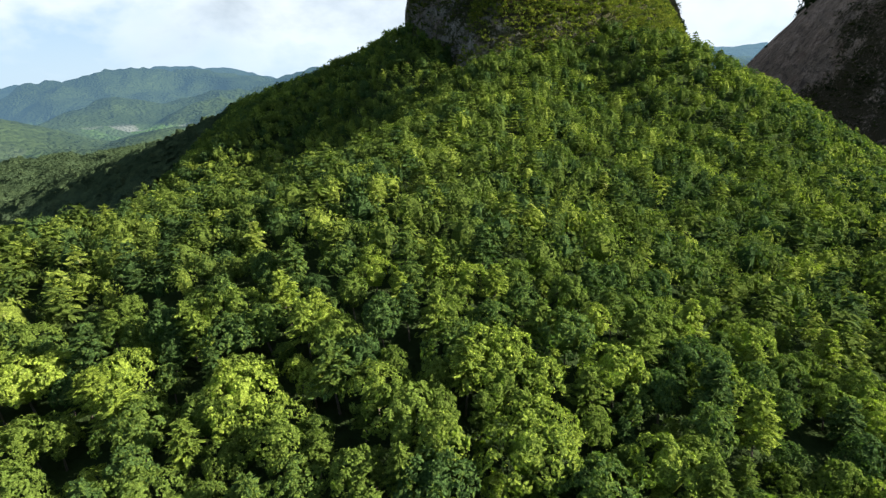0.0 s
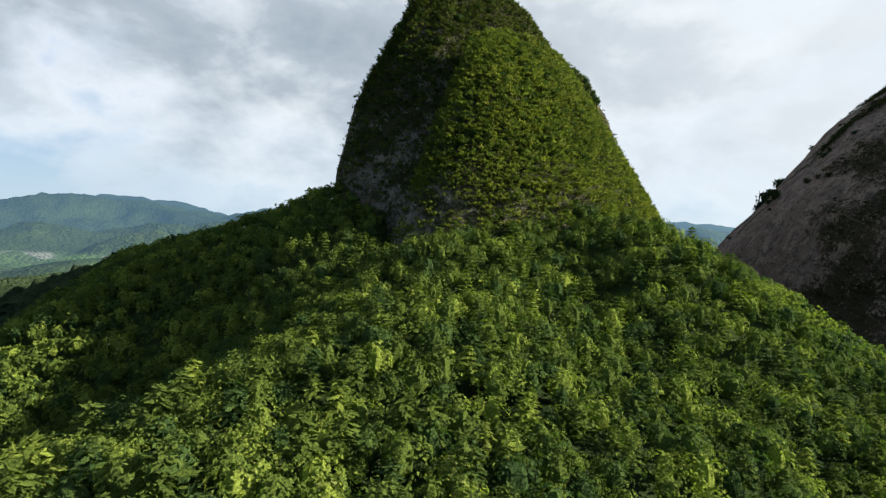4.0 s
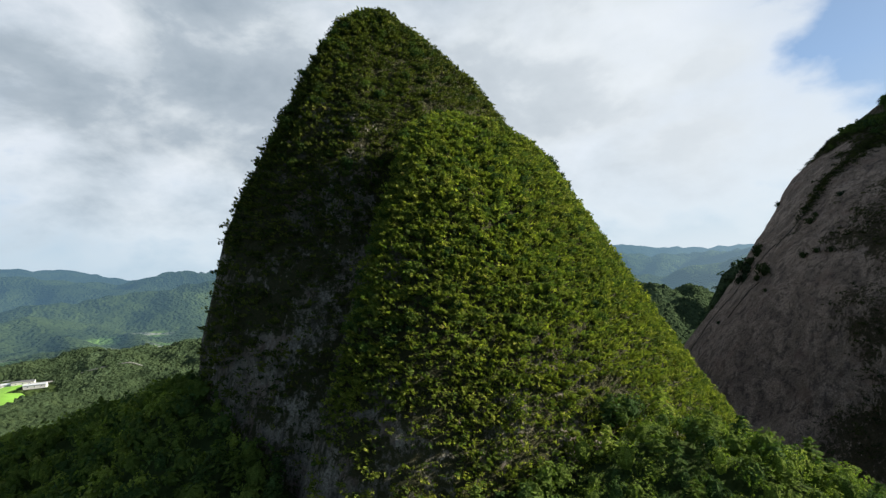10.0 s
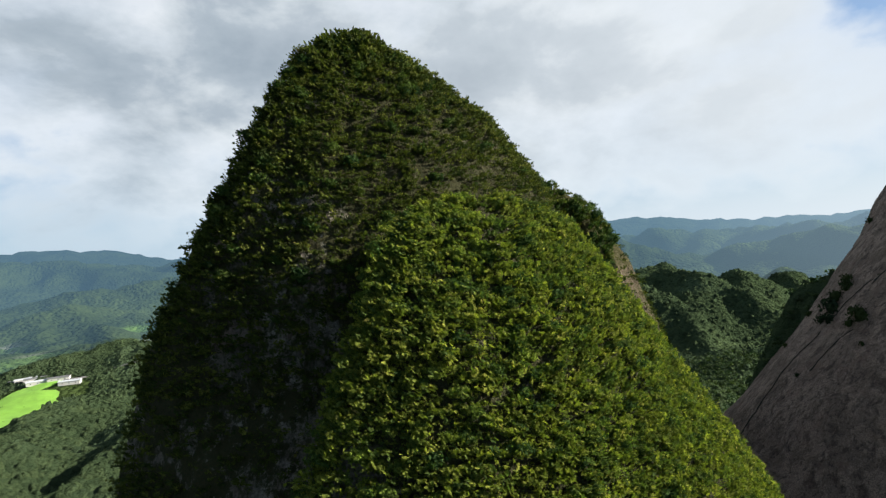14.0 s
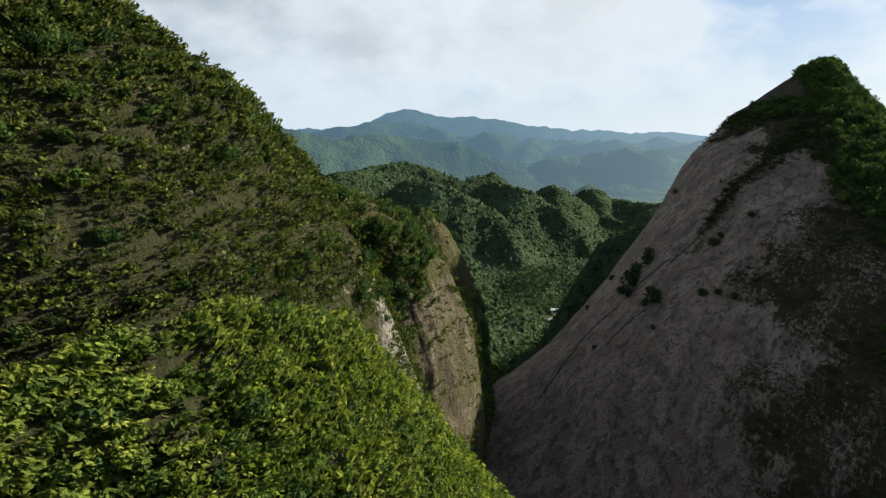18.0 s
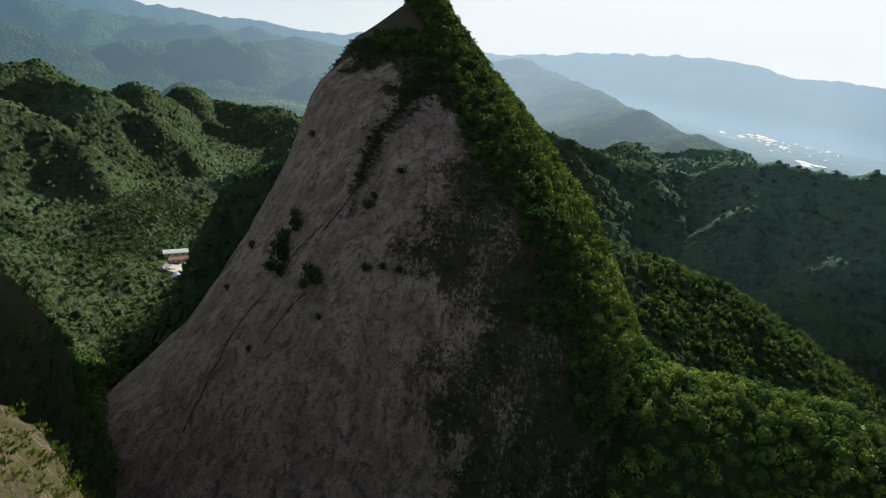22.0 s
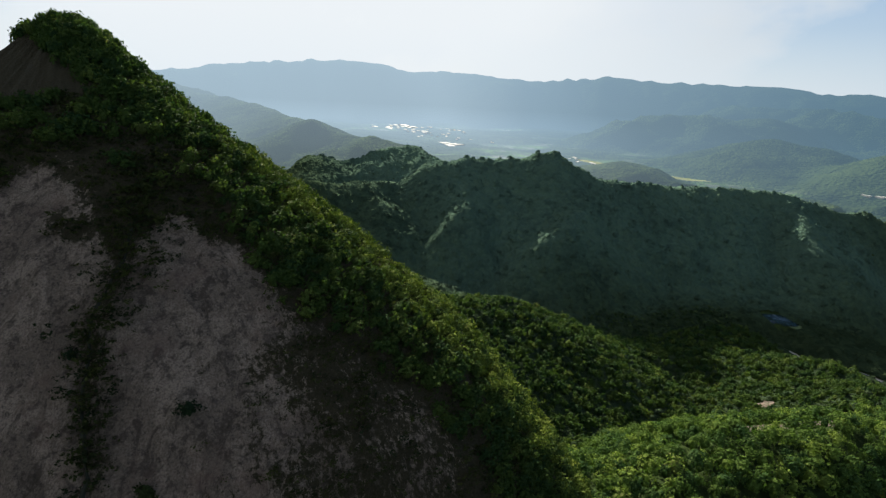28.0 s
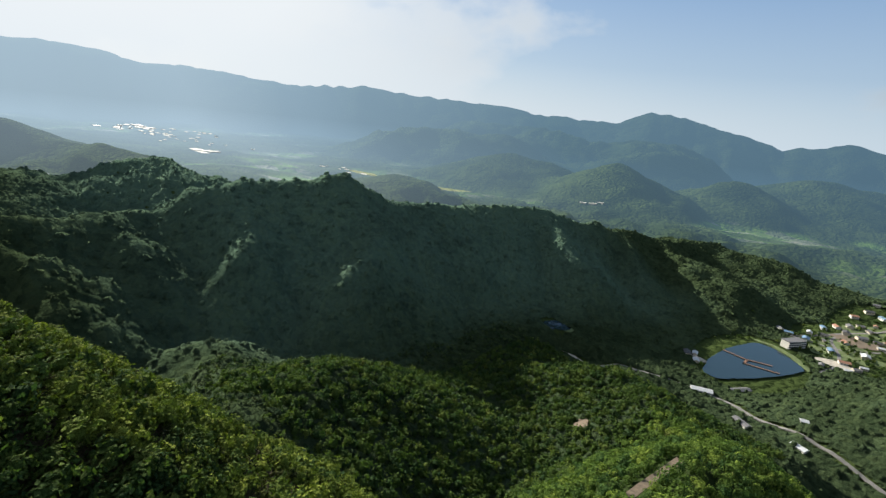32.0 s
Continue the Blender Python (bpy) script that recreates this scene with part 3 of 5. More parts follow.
    h = h + west * 12 * (1 - 3.0 * np.abs(fbm(x / 110, y / 110, 79, 4)))
    south = np.clip((-470 - y) / 120, 0, 1) * np.clip((x - 330) / 80, 0, 1) * np.clip((1500 - r) / 300, 0, 1) * np.clip((240 - h) / 30, 0, 1)
    h = h + south * (24 * (1 - 3.0 * np.abs(fbm(x / 240 + 5, y / 240, 83, 4))) + 4)
    # level beds for water, road and houses
    for bx, by, bz, rx, ry in ((335, -400, 139.5, 70, 105), (466, -190, 147, 34, 18), (250, -600, 142, 90, 120), (395, 560, 167.5, 26, 34)):
        q = np.clip(1.6 - np.hypot((x - bx) / rx, (y - by) / ry), 0, 0.6) / 0.6
        h = h * (1 - q) + bz * q
    return h


def ring_mesh(name, radii, sectors, mat, attrs=None, label=""):
    th = np.linspace(0, 2 * np.pi, sectors, endpoint=False)
    R, T = np.meshgrid(radii, th, indexing="ij")
    X, Y = 200 + R * np.sin(T), 220 + R * np.cos(T)
    Z = land(X, Y)
    n = len(radii)
    i, j = np.meshgrid(np.arange(n - 1), np.arange(sectors), indexing="ij")
    k = (j + 1) % sectors
    f = np.stack([i * sectors + j, i * sectors + k, (i + 1) * sectors + k, (i + 1) * sectors + j], -1).reshape(-1, 4)
    v = np.stack([X, Y, Z], -1).reshape(-1, 3)
    at = {"tilled": attrs(X, Y, Z).ravel()} if attrs else None
    return tagged(new(name, mesh_np(name, v, f, mat, at, True)), label, "ground", kind="structure")


def tilled(x, y, z):
    """Where the far valleys are flat enough for fields and towns."""
    return np.clip((194 - z) / 6, 0, 1) * np.clip(0.1 + 2.4 * fbm(x / 260, y / 260, 41, 4), 0, 1)


ring_mesh("ground", np.concatenate([np.arange(0.5, 330, 4.2), np.geomspace(334, 1100, 95)]), 620, FLOOR, None, "dark leaf-littered mountain ground under dense forest")
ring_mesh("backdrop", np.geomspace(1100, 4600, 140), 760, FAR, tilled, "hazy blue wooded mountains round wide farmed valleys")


# ---- the two rock peaks ----
def profile(z, levels):
    """cx, cy, half length, half depth of the cross-section at the height z."""
    zs = [l[0] for l in levels][::-1]
    return [np.interp(z, zs, [l[i] for l in levels][::-1]) for i in (1, 2, 3, 4)]


class Lobe:
    """One steep rock body: oval cross-sections stacked up, blunt on top, deeper behind than in front."""

    def __init__(self, turn, levels, inset, deep, grain, seed):
        self.turn, self.levels, self.inset, self.deep, self.grain, self.seed = radians(turn), levels, inset, deep, grain, seed
        self.top, self.foot = levels[0][0] - inset, levels[-1][0]

    def at(self, z, th):
        z = np.asarray(z, float)
        cx, cy, a, b = profile(z, self.levels)
        close = np.sqrt(np.clip((self.top + 2.5 - z) / 6.0, 0, 1))
        c, s = np.cos(th), np.sin(th)
        b = np.maximum(b, 1.5)
        depth = np.where(s > 0, np.maximum(b, self.deep * a), b)
        rub = self.grain * (fbm(th * 5.2 + 40, z / 16, self.seed, 5) + 0.45 * fbm(th * 22 + 9, z / 42, self.seed + 7, 4))
        u = (np.maximum(a - self.inset, 0.8) + rub) * close * c
        v = (np.maximum(depth - self.inset, 0.8) + rub) * close * s
        ct, st = math.cos(self.turn), math.sin(self.turn)
        return np.stack([cx + u * ct - v * st, cy + u * st + v * ct, z + 0 * th], -1)

    def mesh(self, name, mat, grown, rows=110, cols=190):
        zz = np.concatenate([np.linspace(self.top + 2.4, self.top - 8, 16)[:-1], np.linspace(self.top - 8, self.foot, rows - 16)])
        th = np.linspace(0, 2 * np.pi, cols, endpoint=False)
        Z, T = np.meshgrid(zz, th, indexing="ij")
        v = self.at(Z, T).reshape(-1, 3)
        i, j = np.meshgrid(np.arange(len(zz) - 1), np.arange(cols), indexing="ij")
        k = (j + 1) % cols
        f = np.stack([i * cols + j, (i + 1) * cols + j, (i + 1) * cols + k, i * cols + k], -1).reshape(-1, 4)
        crown = np.arange(cols)[None, :]
        return mesh_np(name, v, [f, crown], mat, {"grown": grown(v[:, 0], v[:, 1], v[:, 2])}, True)


P1_MAIN = Lobe(21.6, [(373.5, 30.5, 269.4, 8.5, 5.0), (369.5, 33.0, 269.4, 13.6, 4.0), (358, 38.4, 269.6, 27.2, 7.0), (338, 40.9, 272.0, 42.0, 17.0),
                      (312, 40.7, 275.9, 55.0, 30.3), (285, 41.8, 275.4, 62.3, 44.9), (255, 45.0, 273.0, 66.0, 61.9), (215, 48, 272, 70, 70)], 1.9, 0.6, 1.1, 3)
P1_FRONT = Lobe(22.9, [(336, 49.2, 244.9, 16.0, 2.0), (330, 50.4, 243.8, 20.2, 4.0), (315, 53.0, 241.9, 29.6, 9.3), (295, 56.1, 241.2, 41.8, 15.5),
                       (270, 61.1, 240.8, 56.4, 23.6), (245, 67.2, 239.8, 71.0, 33.3), (215, 70, 240, 80, 40)], 1.2, 0.5, 0.9, 11)
P1_SIDE = Lobe(0, [(344, 72.0, 284.3, 6.5, 6.5), (336, 78.7, 295.7, 15.9, 15.9), (322, 85.9, 314.4, 27.4, 27.4), (300, 92.4, 329.3, 37.5, 37.5),
                   (270, 96.8, 337.4, 43.6, 43.6), (235, 96.7, 338.2, 44.6, 44.6), (190, 95.4, 335.7, 44.5, 44.5)], 0.8, 1.0, 1.2, 17)
CONE = Lobe(0, [(322, 140, 378, 5.0, 5.0), (314, 141.5, 378.5, 11.5, 10.5), (298, 144, 379, 18.5, 17), (280, 146, 380, 24, 23), (245, 147, 381, 29, 28), (200, 148, 382, 34, 33)], 0.8, 1.0, 0.9, 41)
P2_BODY = Lobe(56.1, [(397, 372.6, 352.6, 8.3, 3.0), (388, 365.3, 351.8, 18.4, 8.7), (370, 351.0, 349.7, 39.5, 28.4), (345, 330.6, 336.9, 63.0, 48.0),
                      (315, 309.6, 317.2, 80.0, 64.0), (280, 290.2, 305.9, 93.6, 80.9), (240, 281.5, 300.9, 104.2, 109.8), (190, 265.9, 301.9, 137.3, 150.6)], 1.5, 0.7, 1.7, 29)


def grown_first(x, y, z):
    low = np.clip((296 - z) / 40, 0, 1)
    end = np.clip((x - 76) / 8, 0, 1) * np.clip((342 - z) / 10, 0, 1) * np.clip((y - 266) / 8, 0, 1)
    return 0.14 - 0.07 * low - 0.06 * np.clip((34 - x) / 12, 0, 1) - 0.22 * end + 0.17 * fbm(x / 11, z / 7, 51, 4)


def grown_side(x, y, z):
    return 0.03 + 0.16 * np.clip((z - 316) / 14, 0, 1) + 0.2 * np.clip((92 - x) / 10, 0, 1) + 0.08 * fbm(x / 9 + y / 9, z / 9, 57, 3)


def grown_cone(x, y, z):
    return 0.24 - 0.06 * np.clip((x - 146) / 10, 0, 1) + 0.08 * fbm(x / 8 + y / 8, z / 8, 58, 3)


def south_side(x, y, z):
    """How far a place of the second peak lies round to its wooded south flank, 0 to 1."""
    edge = np.interp(z, [200, 239, 260, 284, 302, 317, 329, 350, 368], [208, 212, 224, 241, 257, 270, 290, 308, 320]) + 13 * fbm(x / 22, z / 14, 61, 4)
    return np.clip((edge - y) / 8, 0, 1)


def grown_second(x, y, z):
    brush = 296 + (z - 290) * 0.42 + 26 * fbm(x / 26, z / 17, 63, 5) + 9 * fbm(y / 4, z / 5, 65, 3)
    mid = np.clip((brush - y) / 24, 0, 1)
    top = np.clip((z - 346 + 16 * fbm(x / 9, y / 9, 64, 4)) / 18, 0, 1)
    seam = np.clip(1 - np.abs(y - 325 - 5 * fbm(z / 8, z / 5, 66, 3)) / (2.5 + 7 * np.clip((z - 300) / 60, 0, 1)), 0, 1) * np.clip((z - 298) / 10, 0, 1)
    return mid * (0.215 + 0.07 * fbm(y / 5, z / 15, 67, 4)) + 0.34 * top + 0.2 * seam + 0.2 * south_side(x, y, z)


def empty(name, at, label, category, group=""):
    return tagged(new(name), label, category, group)


def part(name, me, parent, label=""):
    ob = new(name, me)
    ob.parent = parent
    return tagged(ob, label)


peak1 = empty("rock_peak", None, "steep scrub-covered conglomerate peak rising from forest", "rock peak", "twin rock peaks")
part("dome", P1_MAIN.mesh("dome", ROCK_GREEN, grown_first), peak1)
part("buttress", P1_FRONT.mesh("buttress", ROCK_GREEN, grown_first), peak1)
part("side_buttress", P1_SIDE.mesh("side_buttress", ROCK_TAN, grown_side, 140, 260), peak1, "pale bare pebbly rock buttress")
cone = empty("rock_cone", None, "small pointed rock cone with sunlit dry grass", "rock")
part("dome", CONE.mesh("dome", ROCK_TAN, grown_cone, 70, 110), cone)
peak2 = empty("rock_peak", None, "shaded bare grey conglomerate peak with a wooded crest", "rock peak", "twin rock peaks")
part("dome", P2_BODY.mesh("dome", ROCK_BARE, grown_second, 260, 420), peak2)


# ---- plants ----
def crown_cloud(rng, clumps, per, leaf, radius, height, core=0.72, wild=0.55):
    """Leaves in clumps over a lumpy crown that stands on z = 0, with a dark inner body."""
    verts, quads = [], []
    for c in range(clumps):
        th, up = rng.uniform(0, 2 * np.pi), rng.uniform(-0.25, 1)
        ring = math.sqrt(max(0, 1 - up * up))
        bulge = rng.uniform(0.72, 1.08)
        centre = np.array([ring * math.cos(th) * radius * bulge, ring * math.sin(th) * radius * bulge, height * (0.5 + 0.5 * up * bulge)])
        out = np.array([ring * math.cos(th), ring * math.sin(th), up + 0.35])
        spread = radius * rng.uniform(0.2, 0.34)
        p = centre + rng.normal(0, 1, (per, 3)) * spread * np.array([0.75, 0.75, 0.5])
        nrm = out + rng.normal(0, wild, (per, 3))
        nrm /= np.linalg.norm(nrm, axis=1)[:, None]
        side = np.cross(nrm, rng.normal(0, 1, (per, 3)))
        side /= np.linalg.norm(side, axis=1)[:, None]
        fore = np.cross(nrm, side)
        size = leaf * rng.uniform(0.6, 1.3, (per, 1))
        q = np.stack([p - fore * size, p + side * size * 0.55 - nrm * size * 0.15, p + fore * size, p - side * size * 0.55 - nrm * size * 0.15], 1)
        base = len(verts) * per * 4
        verts.append(q.reshape(-1, 3))
        quads.append(base + np.arange(per * 4).reshape(per, 4))
    v, f = np.concatenate(verts), np.concatenate(quads)
    if core:
        th = np.linspace(0, 2 * np.pi, 7, endpoint=False)
        rows = [(0.5, 0.12), (0.9, 0.4), (0.75, 0.72), (0.35, 0.92)]
        b = np.concatenate([np.stack([np.cos(th) * radius * core * k, np.sin(th) * radius * core * k, np.full(7, height * z)], 1) for k, z in rows])
        b = b + rng.normal(0, 0.05 * radius, b.shape)
        o = len(v)
        bf = [[o + r * 7 + j, o + r * 7 + (j + 1) % 7, o + (r + 1) * 7 + (j + 1) % 7, o + (r + 1) * 7 + j] for r in range(3) for j in range(7)]
        bf += [[o + 21, o + 22, o + 23, o + 24], [o + 24, o + 25, o + 26, o + 21]]
        v, f = np.concatenate([v, b]), np.concatenate([f, np.array(bf)])
    return v, f


def bough_crown(rng, boughs, per, leaf, radius, height, core=0.5):
    """A broad-leaved crown of separate boughs: each a shallow dome of leaves tilted to the light, with gaps between."""
    verts, quads, n = [], [], 0
    squash = rng.uniform(0.8, 1.2, 2)
    turn = rng.uniform(0, 6.28)
    for b in range(boughs):
        up = -0.2 + 1.2 * (b + rng.uniform(0, 1)) / boughs
        th = b * 2.4 + turn + rng.uniform(-0.5, 0.5)
        ring = math.sqrt(max(0.0, 1 - up * up)) * rng.uniform(0.75, 1.15)
        axis = np.array([ring * math.cos(th) * squash[0], ring * math.sin(th) * squash[1], max(up, 0) + 0.55])
        axis /= np.linalg.norm(axis)
        mid = np.array([ring * math.cos(th) * radius * squash[0], ring * math.sin(th) * radius * squash[1], height * (0.45 + 0.5 * up * rng.uniform(0.85, 1.15))])
        e1 = np.cross(axis, [0.3, 0.2, 0.93])
        e1 /= np.linalg.norm(e1)
        e2 = np.cross(axis, e1)
        wide = radius * rng.uniform(1.35, 2.0) / math.sqrt(boughs)
        d, a = np.sqrt(rng.uniform(0, 1, per)), rng.uniform(0, 2 * np.pi, per)
        p = mid + (e1 * (d * np.cos(a))[:, None] + e2 * (d * np.sin(a))[:, None]) * wide + axis * ((0.5 - 0.75 * d ** 2) * wide + rng.normal(0, 0.10 * wide, per))[:, None]
        nrm = axis * 0.9 + (e1 * (d * np.cos(a))[:, None] + e2 * (d * np.sin(a))[:, None]) * 0.8 + rng.normal(0, 0.38, (per, 3))
        nrm /= np.linalg.norm(nrm, axis=1)[:, None]
        side = np.cross(nrm, rng.normal(0, 1, (per, 3)))
        side /= np.linalg.norm(side, axis=1)[:, None]
        fore = np.cross(nrm, side)
        size = leaf * rng.uniform(0.6, 1.35, (per, 1))
        q = np.stack([p - fore * size, p + side * size * 0.6 - nrm * size * 0.15, p + fore * size, p - side * size * 0.6 - nrm * size * 0.15], 1)
        verts.append(q.reshape(-1, 3))
        quads.append(n + np.arange(per * 4).reshape(per, 4))
        n += per * 4
    v, f = np.concatenate(verts), np.concatenate(quads)
    bv, bf = crown_cloud(rng, 1, 1, 0.1, radius, height * 0.95, core)
    return np.concatenate([v, bv]), np.concatenate([f, bf + len(v)])


def pine_cloud(rng, tiers, per, leaf, radius, height):
    """Needle foliage in flat, uneven tiers that shrink towards the tip."""
    verts, quads, n = [], [], 0
    for k in range(tiers):
        z, r = height * (0.25 + 0.75 * k / (tiers - 1)), radius * (1.05 - 0.8 * k / (tiers - 1)) * rng.uniform(0.8, 1.15)
        for arm in range(5):
            th = arm * 1.257 + k * 0.7 + rng.uniform(-0.3, 0.3)
            reach = r * rng.uniform(0.7, 1.1)
            s = rng.uniform(0.25, 1.0, per)
            p = np.stack([np.cos(th + rng.normal(0, 0.22, per)) * reach * s, np.sin(th + rng.normal(0, 0.22, per)) * reach * s, z + rng.normal(0, 0.07 * height / tiers, per) + 0.1 * reach * s], 1)
            nrm = np.array([0.25 * math.cos(th), 0.25 * math.sin(th), 1.0]) + rng.normal(0, 0.35, (per, 3))
            nrm /= np.linalg.norm(nrm, axis=1)[:, None]
            fore = np.array([math.cos(th), math.sin(th), 0.2]) + rng.normal(0, 0.3, (per, 3))
            side = np.cross(nrm, fore)
            side /= np.linalg.norm(side, axis=1)[:, None]
            fore = np.cross(side, nrm)
            size = leaf * rng.uniform(0.6, 1.3, (per, 1))
            q = np.stack([p - fore * size * 1.3, p + side * size * 0.5, p + fore * size * 1.3, p - side * size * 0.5], 1)
            verts.append(q.reshape(-1, 3))
            quads.append(n + np.arange(per * 4).reshape(per, 4))
            n += per * 4
    return np.concatenate(verts), np.concatenate(quads)


def rounded(rng, radius, height):
    """A far tree's crown, one lump of the closed canopy."""
    th = np.arange(4) * math.pi / 2 + rng.uniform(-0.4, 0.4, 4)
    a, b = radius * rng.uniform(0.75, 1.3, 4), radius * rng.uniform(0.3, 0.6, 4)
    v = np.concatenate([np.stack([np.cos(th) * a, np.sin(th) * a, rng.uniform(-1.2, 0.2, 4)], 1), np.stack([np.cos(th + 0.3) * b, np.sin(th + 0.3) * b, height * rng.uniform(0.7, 1.05, 4)], 1)])
    return v, np.array([[k, (k + 1) % 4, 4 + (k + 1) % 4, 4 + k] for k in range(4)] + [[4, 5, 6, 7]])


def limbs(rng, height, girth):
    """A tapered trunk with forks and limbs, as one bmesh."""
    bm = bmesh.new()

    def tube(a, b, ra, rb, sides=6):
        axis = (b - a).normalized()
        x = axis.orthogonal().normalized()
        y = axis.cross(x)
        rings = [[bm.verts.new(p + (x * math.cos(k * 2 * math.pi / sides) + y * math.sin(k * 2 * math.pi / sides)) * r) for k in range(sides)] for p, r in ((a, ra), (b, rb))]
        for k in range(sides):
            bm.faces.new((rings[0][k], rings[0][(k + 1) % sides], rings[1][(k + 1) % sides], rings[1][k]))

    bend = Vector((rng.uniform(-0.3, 0.3), rng.uniform(-0.3, 0.3), height * 0.45))
    top = Vector((rng.uniform(-0.5, 0.5), rng.uniform(-0.5, 0.5), height * 0.85))
    tube(Vector((0, 0, -0.8)), bend, girth, girth * 0.7)
    tube(bend, top, girth * 0.7, girth * 0.25)
    for k in range(5):
        th = k * 1.26 + rng.uniform(0, 0.8)
        start = bend.lerp(top, rng.uniform(0.0, 0.6))
        tube(start, start + Vector((math.cos(th) * height * 0.3, math.sin(th) * height * 0.3, height * rng.uniform(0.12, 0.3))), girth * 0.35, girth * 0.1, 5)
    return bm


def spread_over(templates, pos, scale, rng, lean=None):
    """Copies of the templates at pos as one set of arrays, with a tint for each."""
    V, Fs, tint, at = [], [], [], 0
    pick = rng.integers(0, len(templates), len(pos))
    yaw = rng.uniform(0, 2 * np.pi, len(pos))
    tn = rng.uniform(0, 1, len(pos))
    for k, (tv, tf) in enumerate(templates):
        idx = np.nonzero(pick == k)[0]
        if not len(idx):
            continue
        c, s = np.cos(yaw[idx])[:, None], np.sin(yaw[idx])[:, None]
        sc = scale[idx][:, None] if scale.ndim == 1 else None
        x, y, z = tv[None, :, 0], tv[None, :, 1], tv[None, :, 2]
        v = np.stack([(x * c - y * s) * sc, (x * s + y * c) * sc, z * sc + 0 * x * c], -1)
        if lean is not None:
            v[..., 0] += v[..., 2] * lean[idx][:, None, 0]
            v[..., 1] += v[..., 2] * lean[idx][:, None, 1]
        v += pos[idx][:, None, :]
        V.append(v.reshape(-1, 3))
        Fs.append((tf[None] + (at + np.arange(len(idx)) * len(tv))[:, None, None]).reshape(-1, 4))
        tint.append(np.repeat(tn[idx], len(tv)))
        at += len(idx) * len(tv)
    return np.concatenate(V), np.concatenate(Fs), np.concatenate(tint)


def thicket(name, templates, pos, scale, mat, seed, label, category, parent=None, lean=None, smooth=False):
    v, f, t = spread_over(templates, pos, scale, np.random.default_rng(seed), lean)
    return tagged(new(name, mesh_np(name, v, f, mat, {"tint": t}, smooth)), label, category, kind="stuff")


def jittered(x0, x1, y0, y1, step, rng):
    gx, gy = np.meshgrid(np.arange(x0, x1, step), np.arange(y0, y1, step * 0.87))
    gx[1::2] += step / 2
    return gx.ravel() + rng.uniform(-0.35, 0.35, gx.size) * step, gy.ravel() + rng.uniform(-0.35, 0.35, gx.size) * step


def inside(x, y, z, lobe, slack=0.0):
    cx, cy, a, b = profile(z, lobe.levels)
    ct, st = math.cos(lobe.turn), math.sin(lobe.turn)
    u, v = (x - cx) * ct + (y - cy) * st, -(x - cx) * st + (y - cy) * ct
    d = np.where(v > 0, np.maximum(b, lobe.deep * a), b)
    return (np.hypot(u / (a + slack), v / (d + slack)) < 1) & (z < lobe.top)


def off_rock(x, y, z, slack=-1.0):
    hit = np.zeros(x.shape, bool)
    for lobe in (P1_MAIN, P1_FRONT, P1_SIDE, P2_BODY, CONE):
        hit |= inside(x, y, z, lobe, slack)
    return ~hit


def open_ground(x, y):
    """Clearings: water, road, car park, village, temple yard."""
    o = np.hypot((x - 335) / 62, (y + 405) / 105) < 1.0
    o |= np.hypot((x - 466) / 26, (y + 190) / 12) < 1
    o |= (np.hypot((x - 250) / 75, (y + 590) / 110) < 1)
    o |= np.hypot((x - 395) / 20, (y - 556) / 30) < 1
    o |= np.hypot((x - 230) / 62, (y + 720) / 110) < 1
    o |= np.hypot((x - 512) / 22, (y + 222) / 16) < 1
    o |= np.hypot((x + 400) / 62, (y - 900) / 95) < 1
    o |= np.hypot(x - 368, y + 13) < 8
    for (ax, ay), (bx, by) in list(zip(ROAD, ROAD[1:])) + list(zip(LANES, LANES[1:])):
        s = np.clip(((x - ax) * (bx - ax) + (y - ay) * (by - ay)) / ((bx - ax) ** 2 + (by - ay) ** 2), 0, 1)
        o |= np.hypot(x - ax - s * (bx - ax), y - ay - s * (by - ay)) < 3.2
    return o


LANES = [(268, -446), (254, -488), (258, -540), (276, -600), (261, -662), (218, -729), (196, -780)]
ROAD = [(484, -183), (450, -194), (419, -212), (381, -240), (349, -251), (318, -240), (294, -224), (261, -218), (235, -209), (200, -190), (150, -160), (90, -150)]

rng = np.random.default_rng(7)
near_crowns = [bough_crown(rng, 48, 40, 0.22, 3.1, 5.4), bough_crown(rng, 40, 40, 0.21, 2.4, 6.2), pine_cloud(rng, 10, 30, 0.30, 2.7, 7.2),
               bough_crown(rng, 52, 40, 0.22, 3.5, 5.2), bough_crown(rng, 36, 40, 0.20, 2.3, 5.0), pine_cloud(rng, 9, 32, 0.32, 3.0, 6.4)]
mid_crowns = [bough_crown(rng, 23, 10, 0.31, 3.2, 5.2, 0.62) for _ in range(6)] + [bough_crown(rng, 20, 10, 0.30, 2.4, 6.0, 0.62) for _ in range(3)] + [pine_cloud(rng, 7, 5, 0.62, 3.0, 6.8) for _ in range(3)]
light_crowns = [crown_cloud(rng, 14, 4, 0.85, 3.1, 4.6, 0.62) for _ in range(6)] + [crown_cloud(rng, 14, 4, 0.75, 2.2, 5.6, 0.62) for _ in range(2)]
shrubs = [crown_cloud(rng, 5, 5, 0.25, 0.9, 1.2, 0, 1.2) for _ in range(12)]
far_crowns = [rounded(rng, 4.3, 2.7) for _ in range(14)] + [rounded(rng, 3.4, 3.9) for _ in range(6)]
flank_crowns = [bough_crown(rng, 11, 8, 0.42, 2.2, 3.4, 0.6) for _ in range(7)] + [bough_crown(rng, 9, 8, 0.40, 1.6, 4.0, 0.6) for _ in range(3)]
